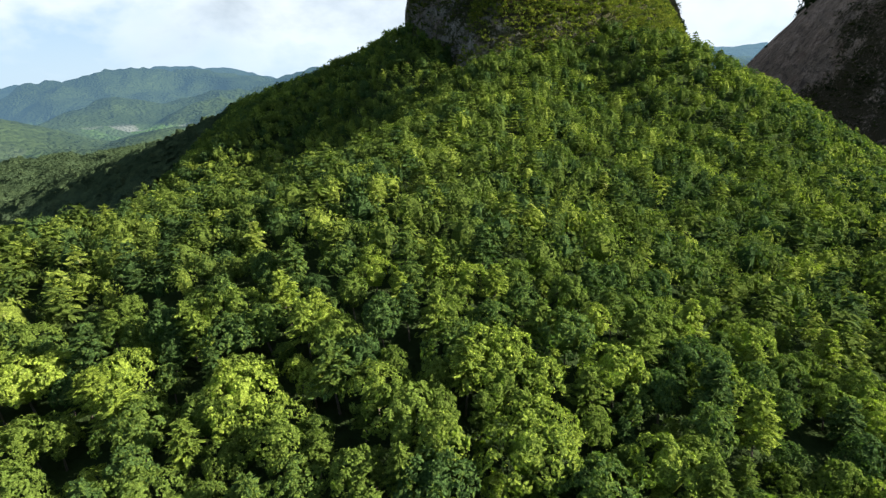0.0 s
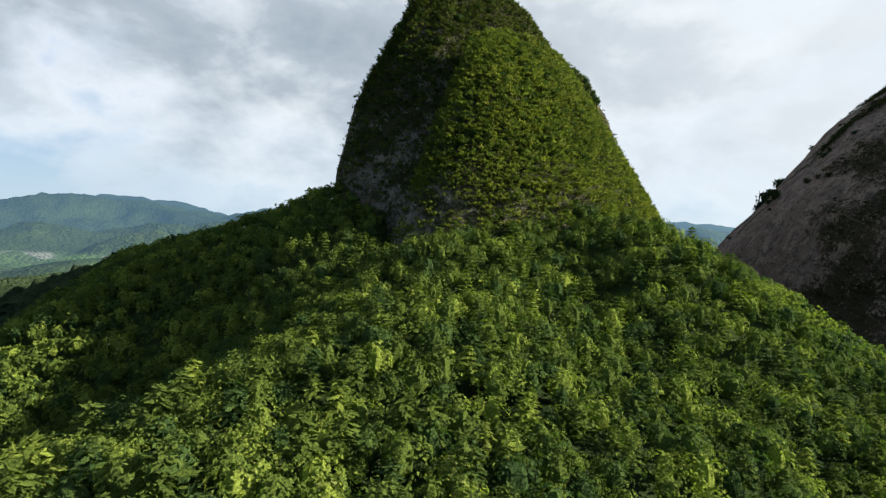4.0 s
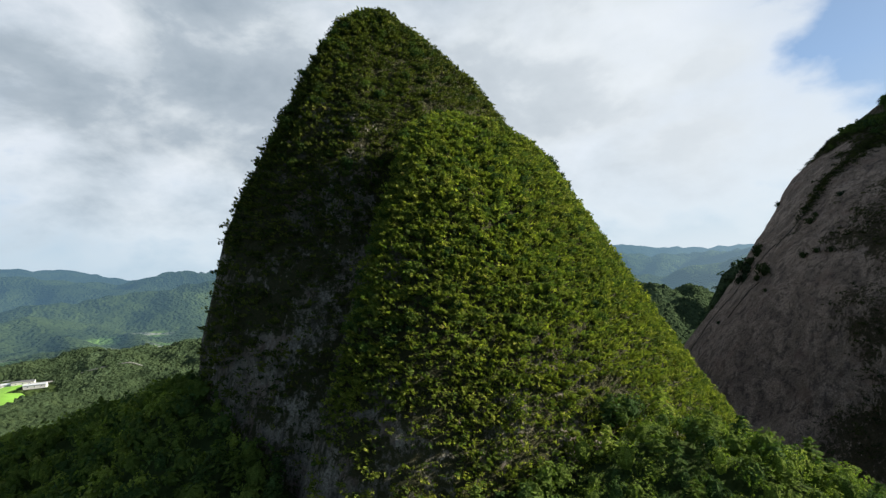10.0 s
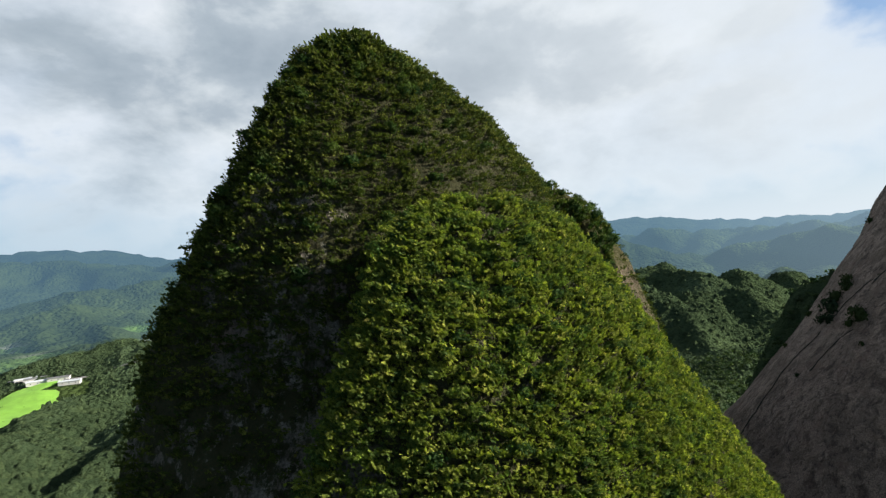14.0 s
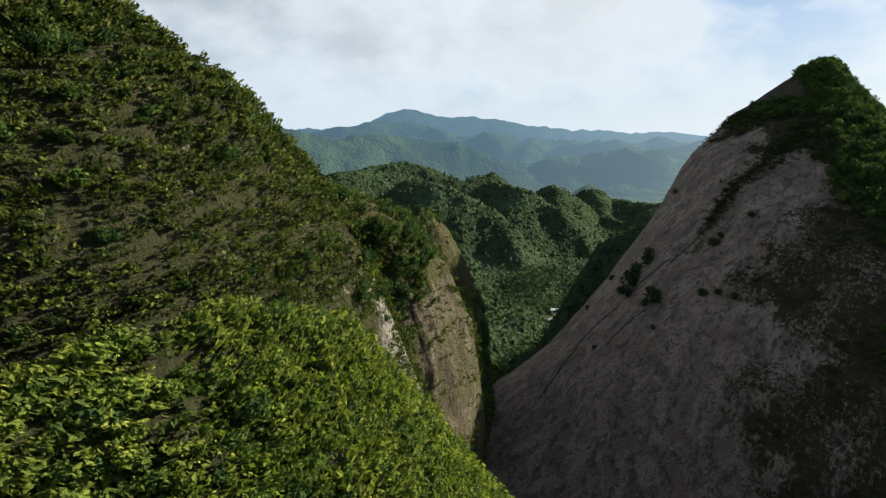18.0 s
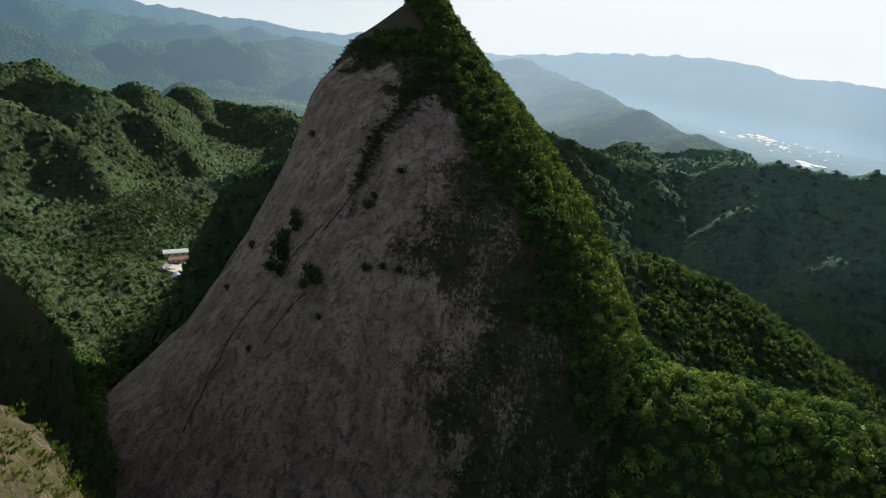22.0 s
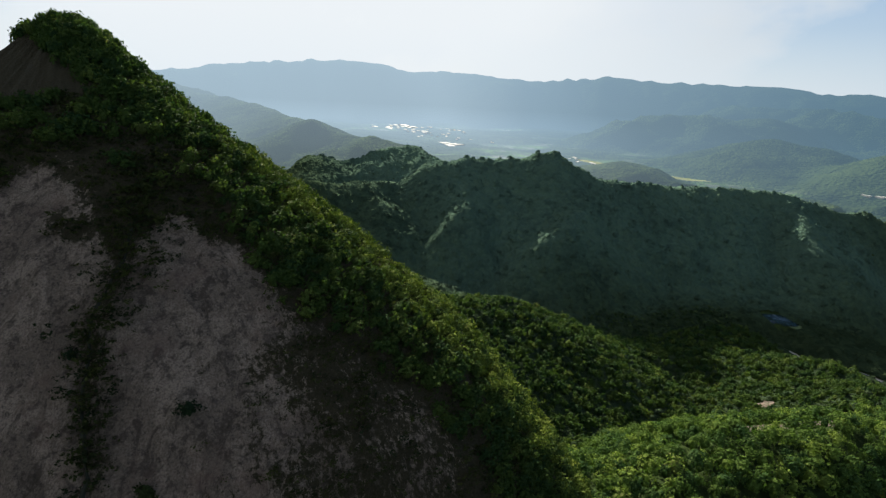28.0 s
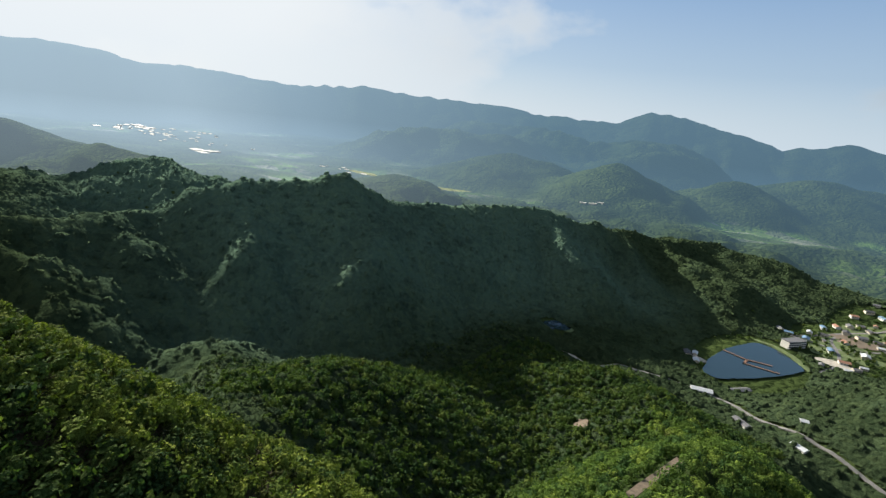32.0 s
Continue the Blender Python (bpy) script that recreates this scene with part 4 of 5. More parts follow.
ridge_crowns = [bough_crown(rng, 11, 12, 0.52, 3.0, 4.8, 0.6) for _ in range(6)] + [bough_crown(rng, 9, 12, 0.48, 2.2, 5.4, 0.6) for _ in range(3)]
bushes = [crown_cloud(rng, 24, 7, 0.27, 1.5, 2.2, 0.6, 1.1) for _ in range(8)]

# forest round the first peak and along the second peak's ridge
x, y = jittered(-130, 190, 14, 345, 4.1, rng)
keep = (y < 330) & (y > 14 + 0.1 * np.abs(x)) & ~((y > 300) & (x > -10)) & ~((x < 0) & (y > 283 - 0.56 * (x + 5))) & (np.abs(x) < 0.95 * y + 14)
x, y = x[keep], y[keep]
z = land(x, y)
ok = off_rock(x, y, z)
x, y, z = x[ok], y[ok], z[ok]
first = (np.abs(x + 5) < 50) & (y > 14) & (y < 150)
order = np.argsort(np.where(first, y + 0.2 * np.abs(x), 1e9), kind="stable")[:min(300, int(first.sum()))]
chosen = np.zeros(x.shape, bool)
chosen[order] = True

trunks = [limbs(rng, 4.6, 0.16) for _ in range(3)]
trunk_meshes = []
for bm in trunks:
    me = bpy.data.meshes.new("trunk")
    bm.to_mesh(me)
    bm.free()
    me.materials.append(BARK)
    trunk_meshes.append(me)
crown_meshes = [mesh_np("crown", v + np.array([0, 0, 1.6]), f, LEAF_NEAR) for v, f in near_crowns]
models = []
for k in range(6):
    tree = tagged(new("tree"), "broad-leaved green tree in dense mountain forest", "tree", "trees of the foreground slope")
    part("trunk", trunk_meshes[k % 3], tree)
    part("crown", crown_meshes[k], tree)
    models.append(tree)
for n, i in enumerate(np.nonzero(chosen)[0]):
    s = rng.uniform(0.5, 1.02)
    m = pose(x[i], y[i], z[i], rng.uniform(-5, 5), rng.uniform(-5, 5), rng.uniform(0, 360))
    if n < 6:
        models[n].matrix_basis, models[n].scale = m, (s, s, s)
    else:
        copy_thing(models[n % 6], m).scale = (s, s, s)
plain_view = ~chosen & (x > -70) & (x < 105) & (y < 228)
pos = np.stack([x, y, z + 1.5], -1)[~chosen & ~plain_view]
thicket("forest", flank_crowns, pos, rng.uniform(0.7, 1.5, len(pos)), LEAF, 10, "shaded broad-leaved forest on the flanks below the first peak", "forest")
pos = np.stack([x, y, z + 1.5], -1)[plain_view]
thicket("forest", mid_crowns, pos, rng.uniform(0.5, 1.1, len(pos)), LEAF, 11, "dense broad-leaved forest on the slope below the first peak", "forest")

# the second peak's ridge and the slopes below it
x, y = jittered(190, 350, -40, 255, 5.2, rng)
z = land(x, y)
ok = off_rock(x, y, z) & (x < 332) & ~((np.abs(x - 285) < 4.5) & (y > 66) & (y < 126))
pos = np.stack([x, y, z + 1.2], -1)[ok]
thicket("forest", ridge_crowns, pos, rng.uniform(0.55, 1.3, len(pos)), RIDGE_LEAF, 12, "sunlit broad-leaved forest along the ridge below the second peak", "forest")

# the gully between the peaks and the small cone behind it
x, y = jittered(100, 260, 255, 480, 5.0, rng)
z = land(x, y)
ok = off_rock(x, y, z) & ~((x < 190) & (y < 300))
pos = np.stack([x, y, z + 1.2], -1)[ok]
thicket("forest", light_crowns, pos, rng.uniform(0.7, 1.3, len(pos)), DARK_LEAF, 14, "dense forest in the gully between the two peaks", "forest")

# woods further off: a closed, lumpy canopy with single crowns standing out of it
def far_ground(x, y):
    r = np.hypot(x - 200, y - 220)
    keep = (r < 1098) & ~((x > -130) & (x < 190) & (y > 14) & (y < 335)) & ~((x > 190) & (x < 330) & (y > -40) & (y < 255))
    keep &= ~((y < -200) & (x < 60)) & ~((x < -150) & (y < 200)) & ~((y < 0) & (x < 120))
    keep &= ~((x > 100) & (x < 260) & (y > 255) & (y < 480)) & ~((x > -60) & (x < 110) & (y > 330) & (y < 520))
    return keep & ~open_ground(x, y)


def haze_share(x, y):
    """How much painted haze lightens the woods, 0 to 1: fully on the long far ridge."""
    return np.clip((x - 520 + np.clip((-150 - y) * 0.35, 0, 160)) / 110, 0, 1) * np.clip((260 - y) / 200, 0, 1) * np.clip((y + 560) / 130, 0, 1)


def canopy(x, y):
    lump = 2.2 * np.abs(fbm(x / 17, y / 17, 86, 3)) + 4.5 * np.abs(fbm(x / 6.5, y / 6.5, 88, 2))
    shut = 1 - sum(open_ground(x + a, y + b) for a, b in ((6, 0), (-6, 0), (0, 6), (0, -6))) / 4.0
    return land(x, y) + 0.5 + (0.7 + lump) * np.clip(shut, 0, 1) ** 1.5


gx, gy = np.meshgrid(np.arange(-800, 1302, 4.1), np.arange(-900, 1322, 4.1))
cx, cy = gx + rng.uniform(-1.3, 1.3, gx.shape), gy + rng.uniform(-1.3, 1.3, gx.shape)
rows, cols = gx.shape
a = (np.arange(rows - 1)[:, None] * cols + np.arange(cols - 1)[None]).ravel()
faces = np.stack([a, a + 1, a + cols + 1, a + cols], -1)
mx, my = cx.ravel()[faces].mean(1), cy.ravel()[faces].mean(1)
good = far_ground(mx, my)
faces = faces[good]
used, back_to = np.unique(faces, return_inverse=True)
vx, vy = cx.ravel()[used], cy.ravel()[used]
tagged(new("far_woods", mesh_np("far_woods", np.stack([vx, vy, canopy(vx, vy)], -1), back_to.reshape(faces.shape), WOODS, {"haze_tint": haze_share(vx, vy)}, True)), "unbroken green woods over the surrounding hills", "forest", kind="stuff")

x, y = jittered(-800, 1250, -900, 1250, 11.5, rng)
x, y = x + rng.normal(0, 2.5, x.size), y + rng.normal(0, 2.5, x.size)
ok = far_ground(x, y)
x, y = x[ok], y[ok]
pos = np.stack([x, y, canopy(x, y) - 0.6], -1)
pos = pos[off_rock(x, y, pos[:, 2])]
size = rng.uniform(0.5, 1.15, len(pos))
v, f, t = spread_over(far_crowns, pos, size, np.random.default_rng(13))
tagged(new("far_trees", mesh_np("far_trees", v, f, WOODS, {"haze_tint": haze_share(v[:, 0], v[:, 1])}, True)), "taller crowns standing out of the far woods", "trees", kind="stuff")


# leafy crowns where those woods come nearer: the spur behind the second peak and the temple valley
sprays = [crown_cloud(rng, 5, 4, 0.95, 2.6, 3.4, 0) for _ in range(10)]
spots = [jittered(262, 540, -150, 262, 5.4, rng), jittered(100, 500, 478, 720, 5.4, rng), jittered(258, 345, 380, 480, 5.2, rng)]
x, y = np.concatenate([s[0] for s in spots]), np.concatenate([s[1] for s in spots])
ok = far_ground(x, y)
x, y = x[ok], y[ok]
pos = np.stack([x, y, canopy(x, y) - 1.6], -1)
pos = pos[off_rock(x, y, pos[:, 2])]
close = (pos[:, 1] < 200) & (pos[:, 0] < 500)
thicket("far_trees", sprays, pos[~close], rng.uniform(0.6, 1.35, int((~close).sum())), WOOD_LEAF, 16, "leafy crowns of the woods behind the second peak", "trees")
thicket("forest", light_crowns, pos[close], rng.uniform(0.6, 1.35, int(close.sum())), DARK_LEAF, 17, "broad-leaved forest on the spurs above the reservoir", "forest")


# scrub that clings to the rock
def on_lobe(lobe, count, rng, z_low, front_only=True, low_down=0.68):
    zz = rng.uniform(0, 1, count)
    z = z_low + (lobe.top + 2 - z_low) * (1 - zz ** low_down)
    th = rng.uniform(math.pi, 2 * math.pi, count) if front_only else rng.uniform(0, 2 * math.pi, count)
    return lobe.at(z, th), th


def lean_out(p, lobe):
    cx, cy, a, b = profile(p[:, 2], lobe.levels)
    d = np.stack([p[:, 0] - cx, p[:, 1] - cy], -1)
    return 0.55 * d / np.maximum(np.linalg.norm(d, axis=1), 1)[:, None]


rng = np.random.default_rng(19)
for lobe, count, low, name in ((P1_MAIN, 17000, 232, "scrub"), (P1_FRONT, 13000, 250, "scrub"), (P1_SIDE, 9000, 240, "scrub"), (CONE, 700, 250, "scrub")):
    p, th = on_lobe(lobe, count, rng, low, lobe not in (P1_SIDE, CONE), 0.84 if lobe is P1_MAIN else 0.72)
    others = [o for o in (P1_MAIN, P1_FRONT, P1_SIDE) if o is not lobe]
    hidden = np.zeros(len(p), bool)
    for o in others:
        hidden |= inside(p[:, 0], p[:, 1], p[:, 2], o, -3)
    thin = fbm(p[:, 0] / 9 + p[:, 1] / 9, p[:, 2] / 6, 71, 4)
    dense = np.clip((p[:, 2] - 296) / 45, -0.10 if lobe is P1_FRONT else -0.02, 0.3)
    keep = ~hidden & (thin + rng.normal(0, 0.25, len(p)) > (-0.42 if lobe is P1_SIDE else -0.72) - dense)
    if lobe is P1_SIDE:
        keep &= (p[:, 2] > 330) | (p[:, 0] < 88) | (rng.uniform(0, 1, len(p)) < 0.22)
        keep &= p[:, 1] < 345
    bare = np.where((p[:, 0] < 32) & (p[:, 2] < 308), 0.5, 0.0) + np.where(p[:, 2] < 276, 0.3, 0.0) + np.where((p[:, 0] > 74) & (p[:, 1] > 262) & (p[:, 2] < 342), 0.6, 0.0)
    keep &= rng.uniform(0, 1, len(p)) > np.where(lobe in (P1_MAIN, P1_FRONT), bare, 0.0)
    p = p[keep]
    size = rng.uniform(0.6, 1.6, len(p)) * (1 + 0.5 * np.clip((p[:, 2] - 362) / 14, 0, 1)) * np.where(lobe is P1_FRONT, 1.15, 1.0)
    thicket(name, shrubs, p - np.array([0, 0, 0.35]), size, SUNLIT_OLIVE if lobe is P1_FRONT else SCRUB, count, "low green and brown shrubs clinging to the rock face", "shrubs", lean=lean_out(p, lobe))

# small trees on the first summit, its shoulders and the foot of the buttress
p, th = on_lobe(P1_MAIN, 520, rng, 318, True)
p = p[(p[:, 2] > 360) | (rng.uniform(0, 1, len(p)) < 0.3)]
q, th = on_lobe(P1_FRONT, 1500, rng, 286, True)
q = q[(q[:, 2] > 320) | (rng.uniform(0, 1, len(q)) < 0.3 + 0.3 * (q[:, 0] > 50) * (q[:, 2] > 290))]
side, th = on_lobe(P1_SIDE, 4200, rng, 250, False)
side = side[((side[:, 0] < 94 + 0.25 * (side[:, 2] - 300)) | (side[:, 2] > 336)) & (side[:, 1] < 330)]
conic, th = on_lobe(CONE, 1300, rng, 225, False, 0.8)
conic = conic[((conic[:, 0] < 143) | (conic[:, 2] > 317) | (conic[:, 2] < 292)) & (conic[:, 1] < 392)]
side = np.concatenate([side, conic])
# Summit trees take the darker leaf; the shade is put into their colour.
thicket("summit_trees", bushes, p - np.array([0, 0, 0.8]), rng.uniform(0.45, 1.2, len(p)), DARK_LEAF, 23, "small wind-bent trees in shade tones on the first peak's summit", "trees", lean=lean_out(p, P1_MAIN))
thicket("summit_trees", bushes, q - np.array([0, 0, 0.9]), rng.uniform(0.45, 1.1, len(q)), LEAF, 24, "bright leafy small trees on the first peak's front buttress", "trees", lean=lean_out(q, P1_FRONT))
thicket("summit_trees", flank_crowns, side - np.array([0, 0, 1.0]), rng.uniform(0.32, 0.78, len(side)), DARK_LEAF, 25, "dark trees on the first peak's side buttress and the small cone", "trees", lean=lean_out(side, P1_SIDE))

# woods on the second peak's crest and south flank, and scrub on its face
p, th = on_lobe(P2_BODY, 30000, rng, 225, False)
p = np.concatenate([p, on_lobe(P2_BODY, 4200, rng, 338, False, 0.85)[0]])
p = p[(p[:, 0] < 342) | (p[:, 2] > 366)]
p = p[p[:, 1] < 372]
p = p[(p[:, 1] - 352 < 0.67 * (p[:, 0] - 372) + 14) | (p[:, 0] < 330)]
s = south_side(p[:, 0], p[:, 1], p[:, 2])
crest = np.clip((p[:, 2] - 365 + 14 * fbm(p[:, 0] / 9, p[:, 1] / 9, 84, 3)) / 10, 0, 1)
keep = rng.uniform(0, 1, len(p)) < np.maximum(s * (0.7 + 0.3 * np.clip((p[:, 2] - 235) / 40, 0, 1)), crest) * 0.66
w = p[keep]
# Sun side brighter, west side darker: light put into the leaf colour.
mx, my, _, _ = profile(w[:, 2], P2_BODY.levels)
sun_side = (w[:, 2] < 362 + 8 * fbm(w[:, 0] / 9, w[:, 1] / 9, 87, 3)) & ((w[:, 0] - mx) / np.hypot(w[:, 0] - mx, w[:, 1] - my) > -0.5 + 0.06 * fbm(w[:, 2] / 9, w[:, 1] / 9, 88, 3))
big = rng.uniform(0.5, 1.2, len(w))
thicket("summit_trees", flank_crowns, w[~sun_side] - np.array([0, 0, 1.4]), big[~sun_side], DARK_LEAF, 29, "trees on the second peak's summit and flank, shade put into their green", "trees", lean=0.5 * lean_out(w[~sun_side], P2_BODY))
thicket("summit_trees", flank_crowns, w[sun_side] - np.array([0, 0, 1.4]), big[sun_side], SUNLIT_CREST_LEAF, 30, "trees on the second peak's south crest, sunlight put into their green", "trees", lean=0.5 * lean_out(w[sun_side], P2_BODY))
th = rng.uniform(0.2, math.pi + 0.6, 12000)
p, keep = np.concatenate([p, P2_BODY.at(232 + 135 * rng.uniform(0, 1, 12000) ** 1.2, th)]), np.concatenate([keep, np.zeros(12000, bool)])
g = grown_second(p[:, 0], p[:, 1], p[:, 2]) + 0.13 * fbm(p[:, 0] / 14 + p[:, 1] / 14, p[:, 2] / 8, 81, 4)
keep2 = ~keep & (rng.uniform(0, 1, len(p)) < np.clip((g - 0.10) * 4.5, 0, 0.9))
w = p[keep2]
thicket("scrub", shrubs, w - np.array([0, 0, 0.45]), rng.uniform(0.45, 1.5, len(w)), DARK_SCRUB, 31, "brown and dark green scrub on the second peak's shaded face", "shrubs", lean=lean_out(w, P2_BODY))


def on_face(x0, y0, z0, lobe=P2_BODY):
    """The place of the lobe's surface nearest to a point, at that height."""
    cx, cy, a, b = profile(z0, lobe.levels)
    ct, st = math.cos(lobe.turn), math.sin(lobe.turn)
    u, v = (x0 - cx) * ct + (y0 - cy) * st, -(x0 - cx) * st + (y0 - cy) * ct
    d = max(b, lobe.deep * a) if v > 0 else b
    th = math.atan2(v / d, u / a)
    return lobe.at(np.array([float(z0)]), np.array([th]))[0]


# big bushes that stand alone on the bare face: x, y, height, size
rng = np.random.default_rng(37)
bush_meshes = [mesh_np("foliage", v, f, BUSH) for v, f in bushes]
for k, (bx, by, bz, size) in enumerate(((230, 345, 290, 3.8), (233, 349, 294, 3.2), (238, 344, 299, 3.0), (227, 341, 286, 2.6), (226, 349, 285, 2.2), (241, 348, 302, 2.0), (222, 325, 290, 3.4), (220, 328, 287, 1.8), (224, 308, 297, 1.6), (225, 302, 299, 1.3),
                                       (225, 296, 299, 1.5), (241, 317, 313, 1.9), (243, 316, 316, 1.4), (241, 369, 284, 1.7), (228, 369, 270, 1.3), (274, 362, 327, 1.6), (262, 330, 332, 1.2),
                                       (257, 311, 325, 1.4), (214, 316, 282, 1.0), (205, 338, 266, 1.0))):
    q = on_face(bx, by, bz)
    bush = tagged(new("bush"), "dark green bush rooted in the bare rock face", "bush", "bushes on the bare face")
    part("foliage", bush_meshes[k % 6], bush)
    bush.matrix_basis = pose(q[0] + 0.1 * size, q[1], q[2] - 0.9 * size, 0, 0, 146 + rng.uniform(-8, 8))
    bush.scale = (size * 0.75, size, size)


def fissure(points, width, parent):
    """A crack in the rock as a dark strip that follows the face; its shade is painted."""
    line = []
    for a, b in zip(points, points[1:]):
        for s in np.linspace(0, 1, 11)[:-1]:
            q = [a[i] + (b[i] - a[i]) * s for i in range(3)]
            line.append(on_face(q[0], q[1] + 2.2 * float(fbm(np.array([q[2] / 7]), np.array([q[1] / 9]), 91, 5)[0]), q[2]))
    v, f = [], []
    for k, q in enumerate(line):
        wide = width * (0.25 + 0.9 * abs(math.sin(k * 1.7) * math.sin(k * 0.61 + width * 9)))
        o = np.array([-0.28, 0.0, 0.12])
        v += [q + o * 0.2 + np.array([0.12, -wide, 0]), q + o, q + o * 0.2 + np.array([-0.12, wide, 0])]
        if k:
            n = 3 * k
            f += [[n - 3, n - 2, n + 1, n], [n - 2, n - 1, n + 2, n + 1]]
    part("fissure", mesh_np("fissure", np.array(v), np.array(f), CRACK_SHADE), parent, "dark strip painted as a shaded crack")


# Dark tone in place of the shade inside the cracks.
CRACK_SHADE = plain("crack_shade", (0.022, 0.024, 0.014), 0.95, 0.5, 1.5)
fissure([(287, 322, 350), (271, 327, 339), (258, 328, 328), (247, 326, 318), (240, 328, 310), (233, 331, 301)], 0.5, peak2)
CRACK = [(300, 322, 360), (287, 322, 350), (271, 327, 339), (258, 328, 328), (247, 326, 318)]
rng = np.random.default_rng(43)
w = []
for k in range(420):
    s = rng.uniform(0, 1) ** 1.4 * (len(CRACK) - 1.001)
    a, b = CRACK[int(s)], CRACK[int(s) + 1]
    q = [a[i] + (b[i] - a[i]) * (s % 1) for i in range(3)]
    wide = 4.2 * (1 - s / 5) + 0.8
    w.append(on_face(q[0], q[1] + rng.normal(0, wide) - 0.5 * wide, q[2] + rng.normal(0, 2)))
w = np.array(w)
thicket("scrub", shrubs, w - np.array([0, 0, 0.4]), rng.uniform(0.6, 1.7, len(w)), DARK_SCRUB, 47, "dark scrub that fills the long crack of the second peak", "shrubs", lean=lean_out(w, P2_BODY))
fissure([(217, 326, 286), (211, 330, 279), (203, 334, 268)], 0.35, peak2)
fissure([(220, 344, 282), (214, 347, 273), (203, 350, 261), (193, 349, 250), (186, 348, 240)], 0.4, peak2)
fissure([(238, 331, 304), (232, 336, 297), (224, 341, 285)], 0.4, peak2)


# ---- reservoir, road, village, temple, fields ----
def water_material():
    m, t, out, at = material("still_water")
    n = noise_tex(t, stretched(t, at, 1, 1, 1), 0.35, 4)
    bump = node(t, "ShaderNodeBump", Strength=0.15, Distance=0.2)
    link(t, n, bump.inputs["Height"])
    p = node(t, "ShaderNodeBsdfPrincipled", Roughness=0.06, IOR=1.33)
    p.inputs["Base Color"].default_value = (0.016, 0.034, 0.046, 1)
    link(t, bump.outputs[0], p.inputs["Normal"])
    link(t, p.outputs[0], out.inputs["Surface"])
    return m


WATER = water_material()
ASPHALT = plain("pale_concrete_road", (0.15, 0.147, 0.14), 0.9, 0.2, 0.3)
GRAVEL = plain("pale_gravel", (0.36, 0.33, 0.28), 0.95, 0.3, 0.25)
EARTH = plain("bare_earth", (0.13, 0.10, 0.07), 0.95, 0.35, 0.4)
GRASS = plain("mown_grass", (0.085, 0.118, 0.038), 0.95, 0.45, 0.12)
PADDY = plain("rice_field", (0.16, 0.33, 0.035), 0.9, 0.18, 0.08)
# Rice green paled for the far fields, painted in place of haze.
HAZED_FIELD = plain("hazed_valley_field", (0.125, 0.165, 0.075), 0.95, 0.3, 0.03)
FLOWERS = plain("yellow_flower_field", (0.40, 0.34, 0.06), 0.95, 0.35, 0.3)
WOOD = plain("brown_decking", (0.16, 0.085, 0.050), 0.8, 0.3, 2.0)
WHITE = plain("white_render", (0.50, 0.49, 0.46), 0.85, 0.12, 0.5)
CREAM = plain("cream_render", (0.46, 0.41, 0.33), 0.85, 0.15, 0.5)
GLASS = plain("dark_glazing", (0.05, 0.07, 0.09), 0.2, 0.2, 0.5)
ROOFS = [plain("grey_tiles", (0.12, 0.12, 0.125), 0.7, 0.25, 1.2), plain("blue_metal_roof", (0.12, 0.20, 0.30), 0.45, 0.15, 0.8), plain("white_metal_roof", (0.44, 0.46, 0.48), 0.5, 0.12, 0.8),
         plain("orange_tiles", (0.27, 0.14, 0.09), 0.75, 0.2, 1.2), plain("dark_tiles", (0.055, 0.055, 0.060), 0.7, 0.25, 1.2)]


def height(x, y):
    return float(land(np.array([float(x)]), np.array([float(y)]))[0])


def ribbon(name, pts, width, mat, lift, label, category, steps=8):
    """A strip of even width that lies on the ground."""
    line = []
    for a, b in zip(pts, pts[1:]):
        line += [(a[0] + (b[0] - a[0]) * s, a[1] + (b[1] - a[1]) * s) for s in np.linspace(0, 1, steps, endpoint=False)]
    line = np.array(line + [pts[-1]])
    for _ in range(4):
        line[1:-1] = 0.25 * line[:-2] + 0.5 * line[1:-1] + 0.25 * line[2:]
    run = np.gradient(line, axis=0)
    run /= np.linalg.norm(run, axis=1)[:, None]
    side = np.stack([-run[:, 1], run[:, 0]], 1) * width / 2
    zs = land(line[:, 0], line[:, 1]) + lift
    zs = np.convolve(np.pad(zs, 3, "edge"), np.ones(7) / 7, "valid")
    zs = np.maximum(zs, np.maximum(land(*(line + side).T), land(*(line - side).T)) + 0.15)
    rows = [np.column_stack([line + side * 1.05, zs - 0.9]), np.column_stack([line + side, zs]), np.column_stack([line - side, zs]), np.column_stack([line - side * 1.05, zs - 0.9])]
    n = len(line)
    v = np.concatenate(rows)
    f = np.array([[r * n + k, r * n + k + 1, (r + 1) * n + k + 1, (r + 1) * n + k] for r in range(3) for k in range(n - 1)])[:, ::-1]
    return tagged(new(name, mesh_np(name, v, f, mat)), label, category, kind="structure")


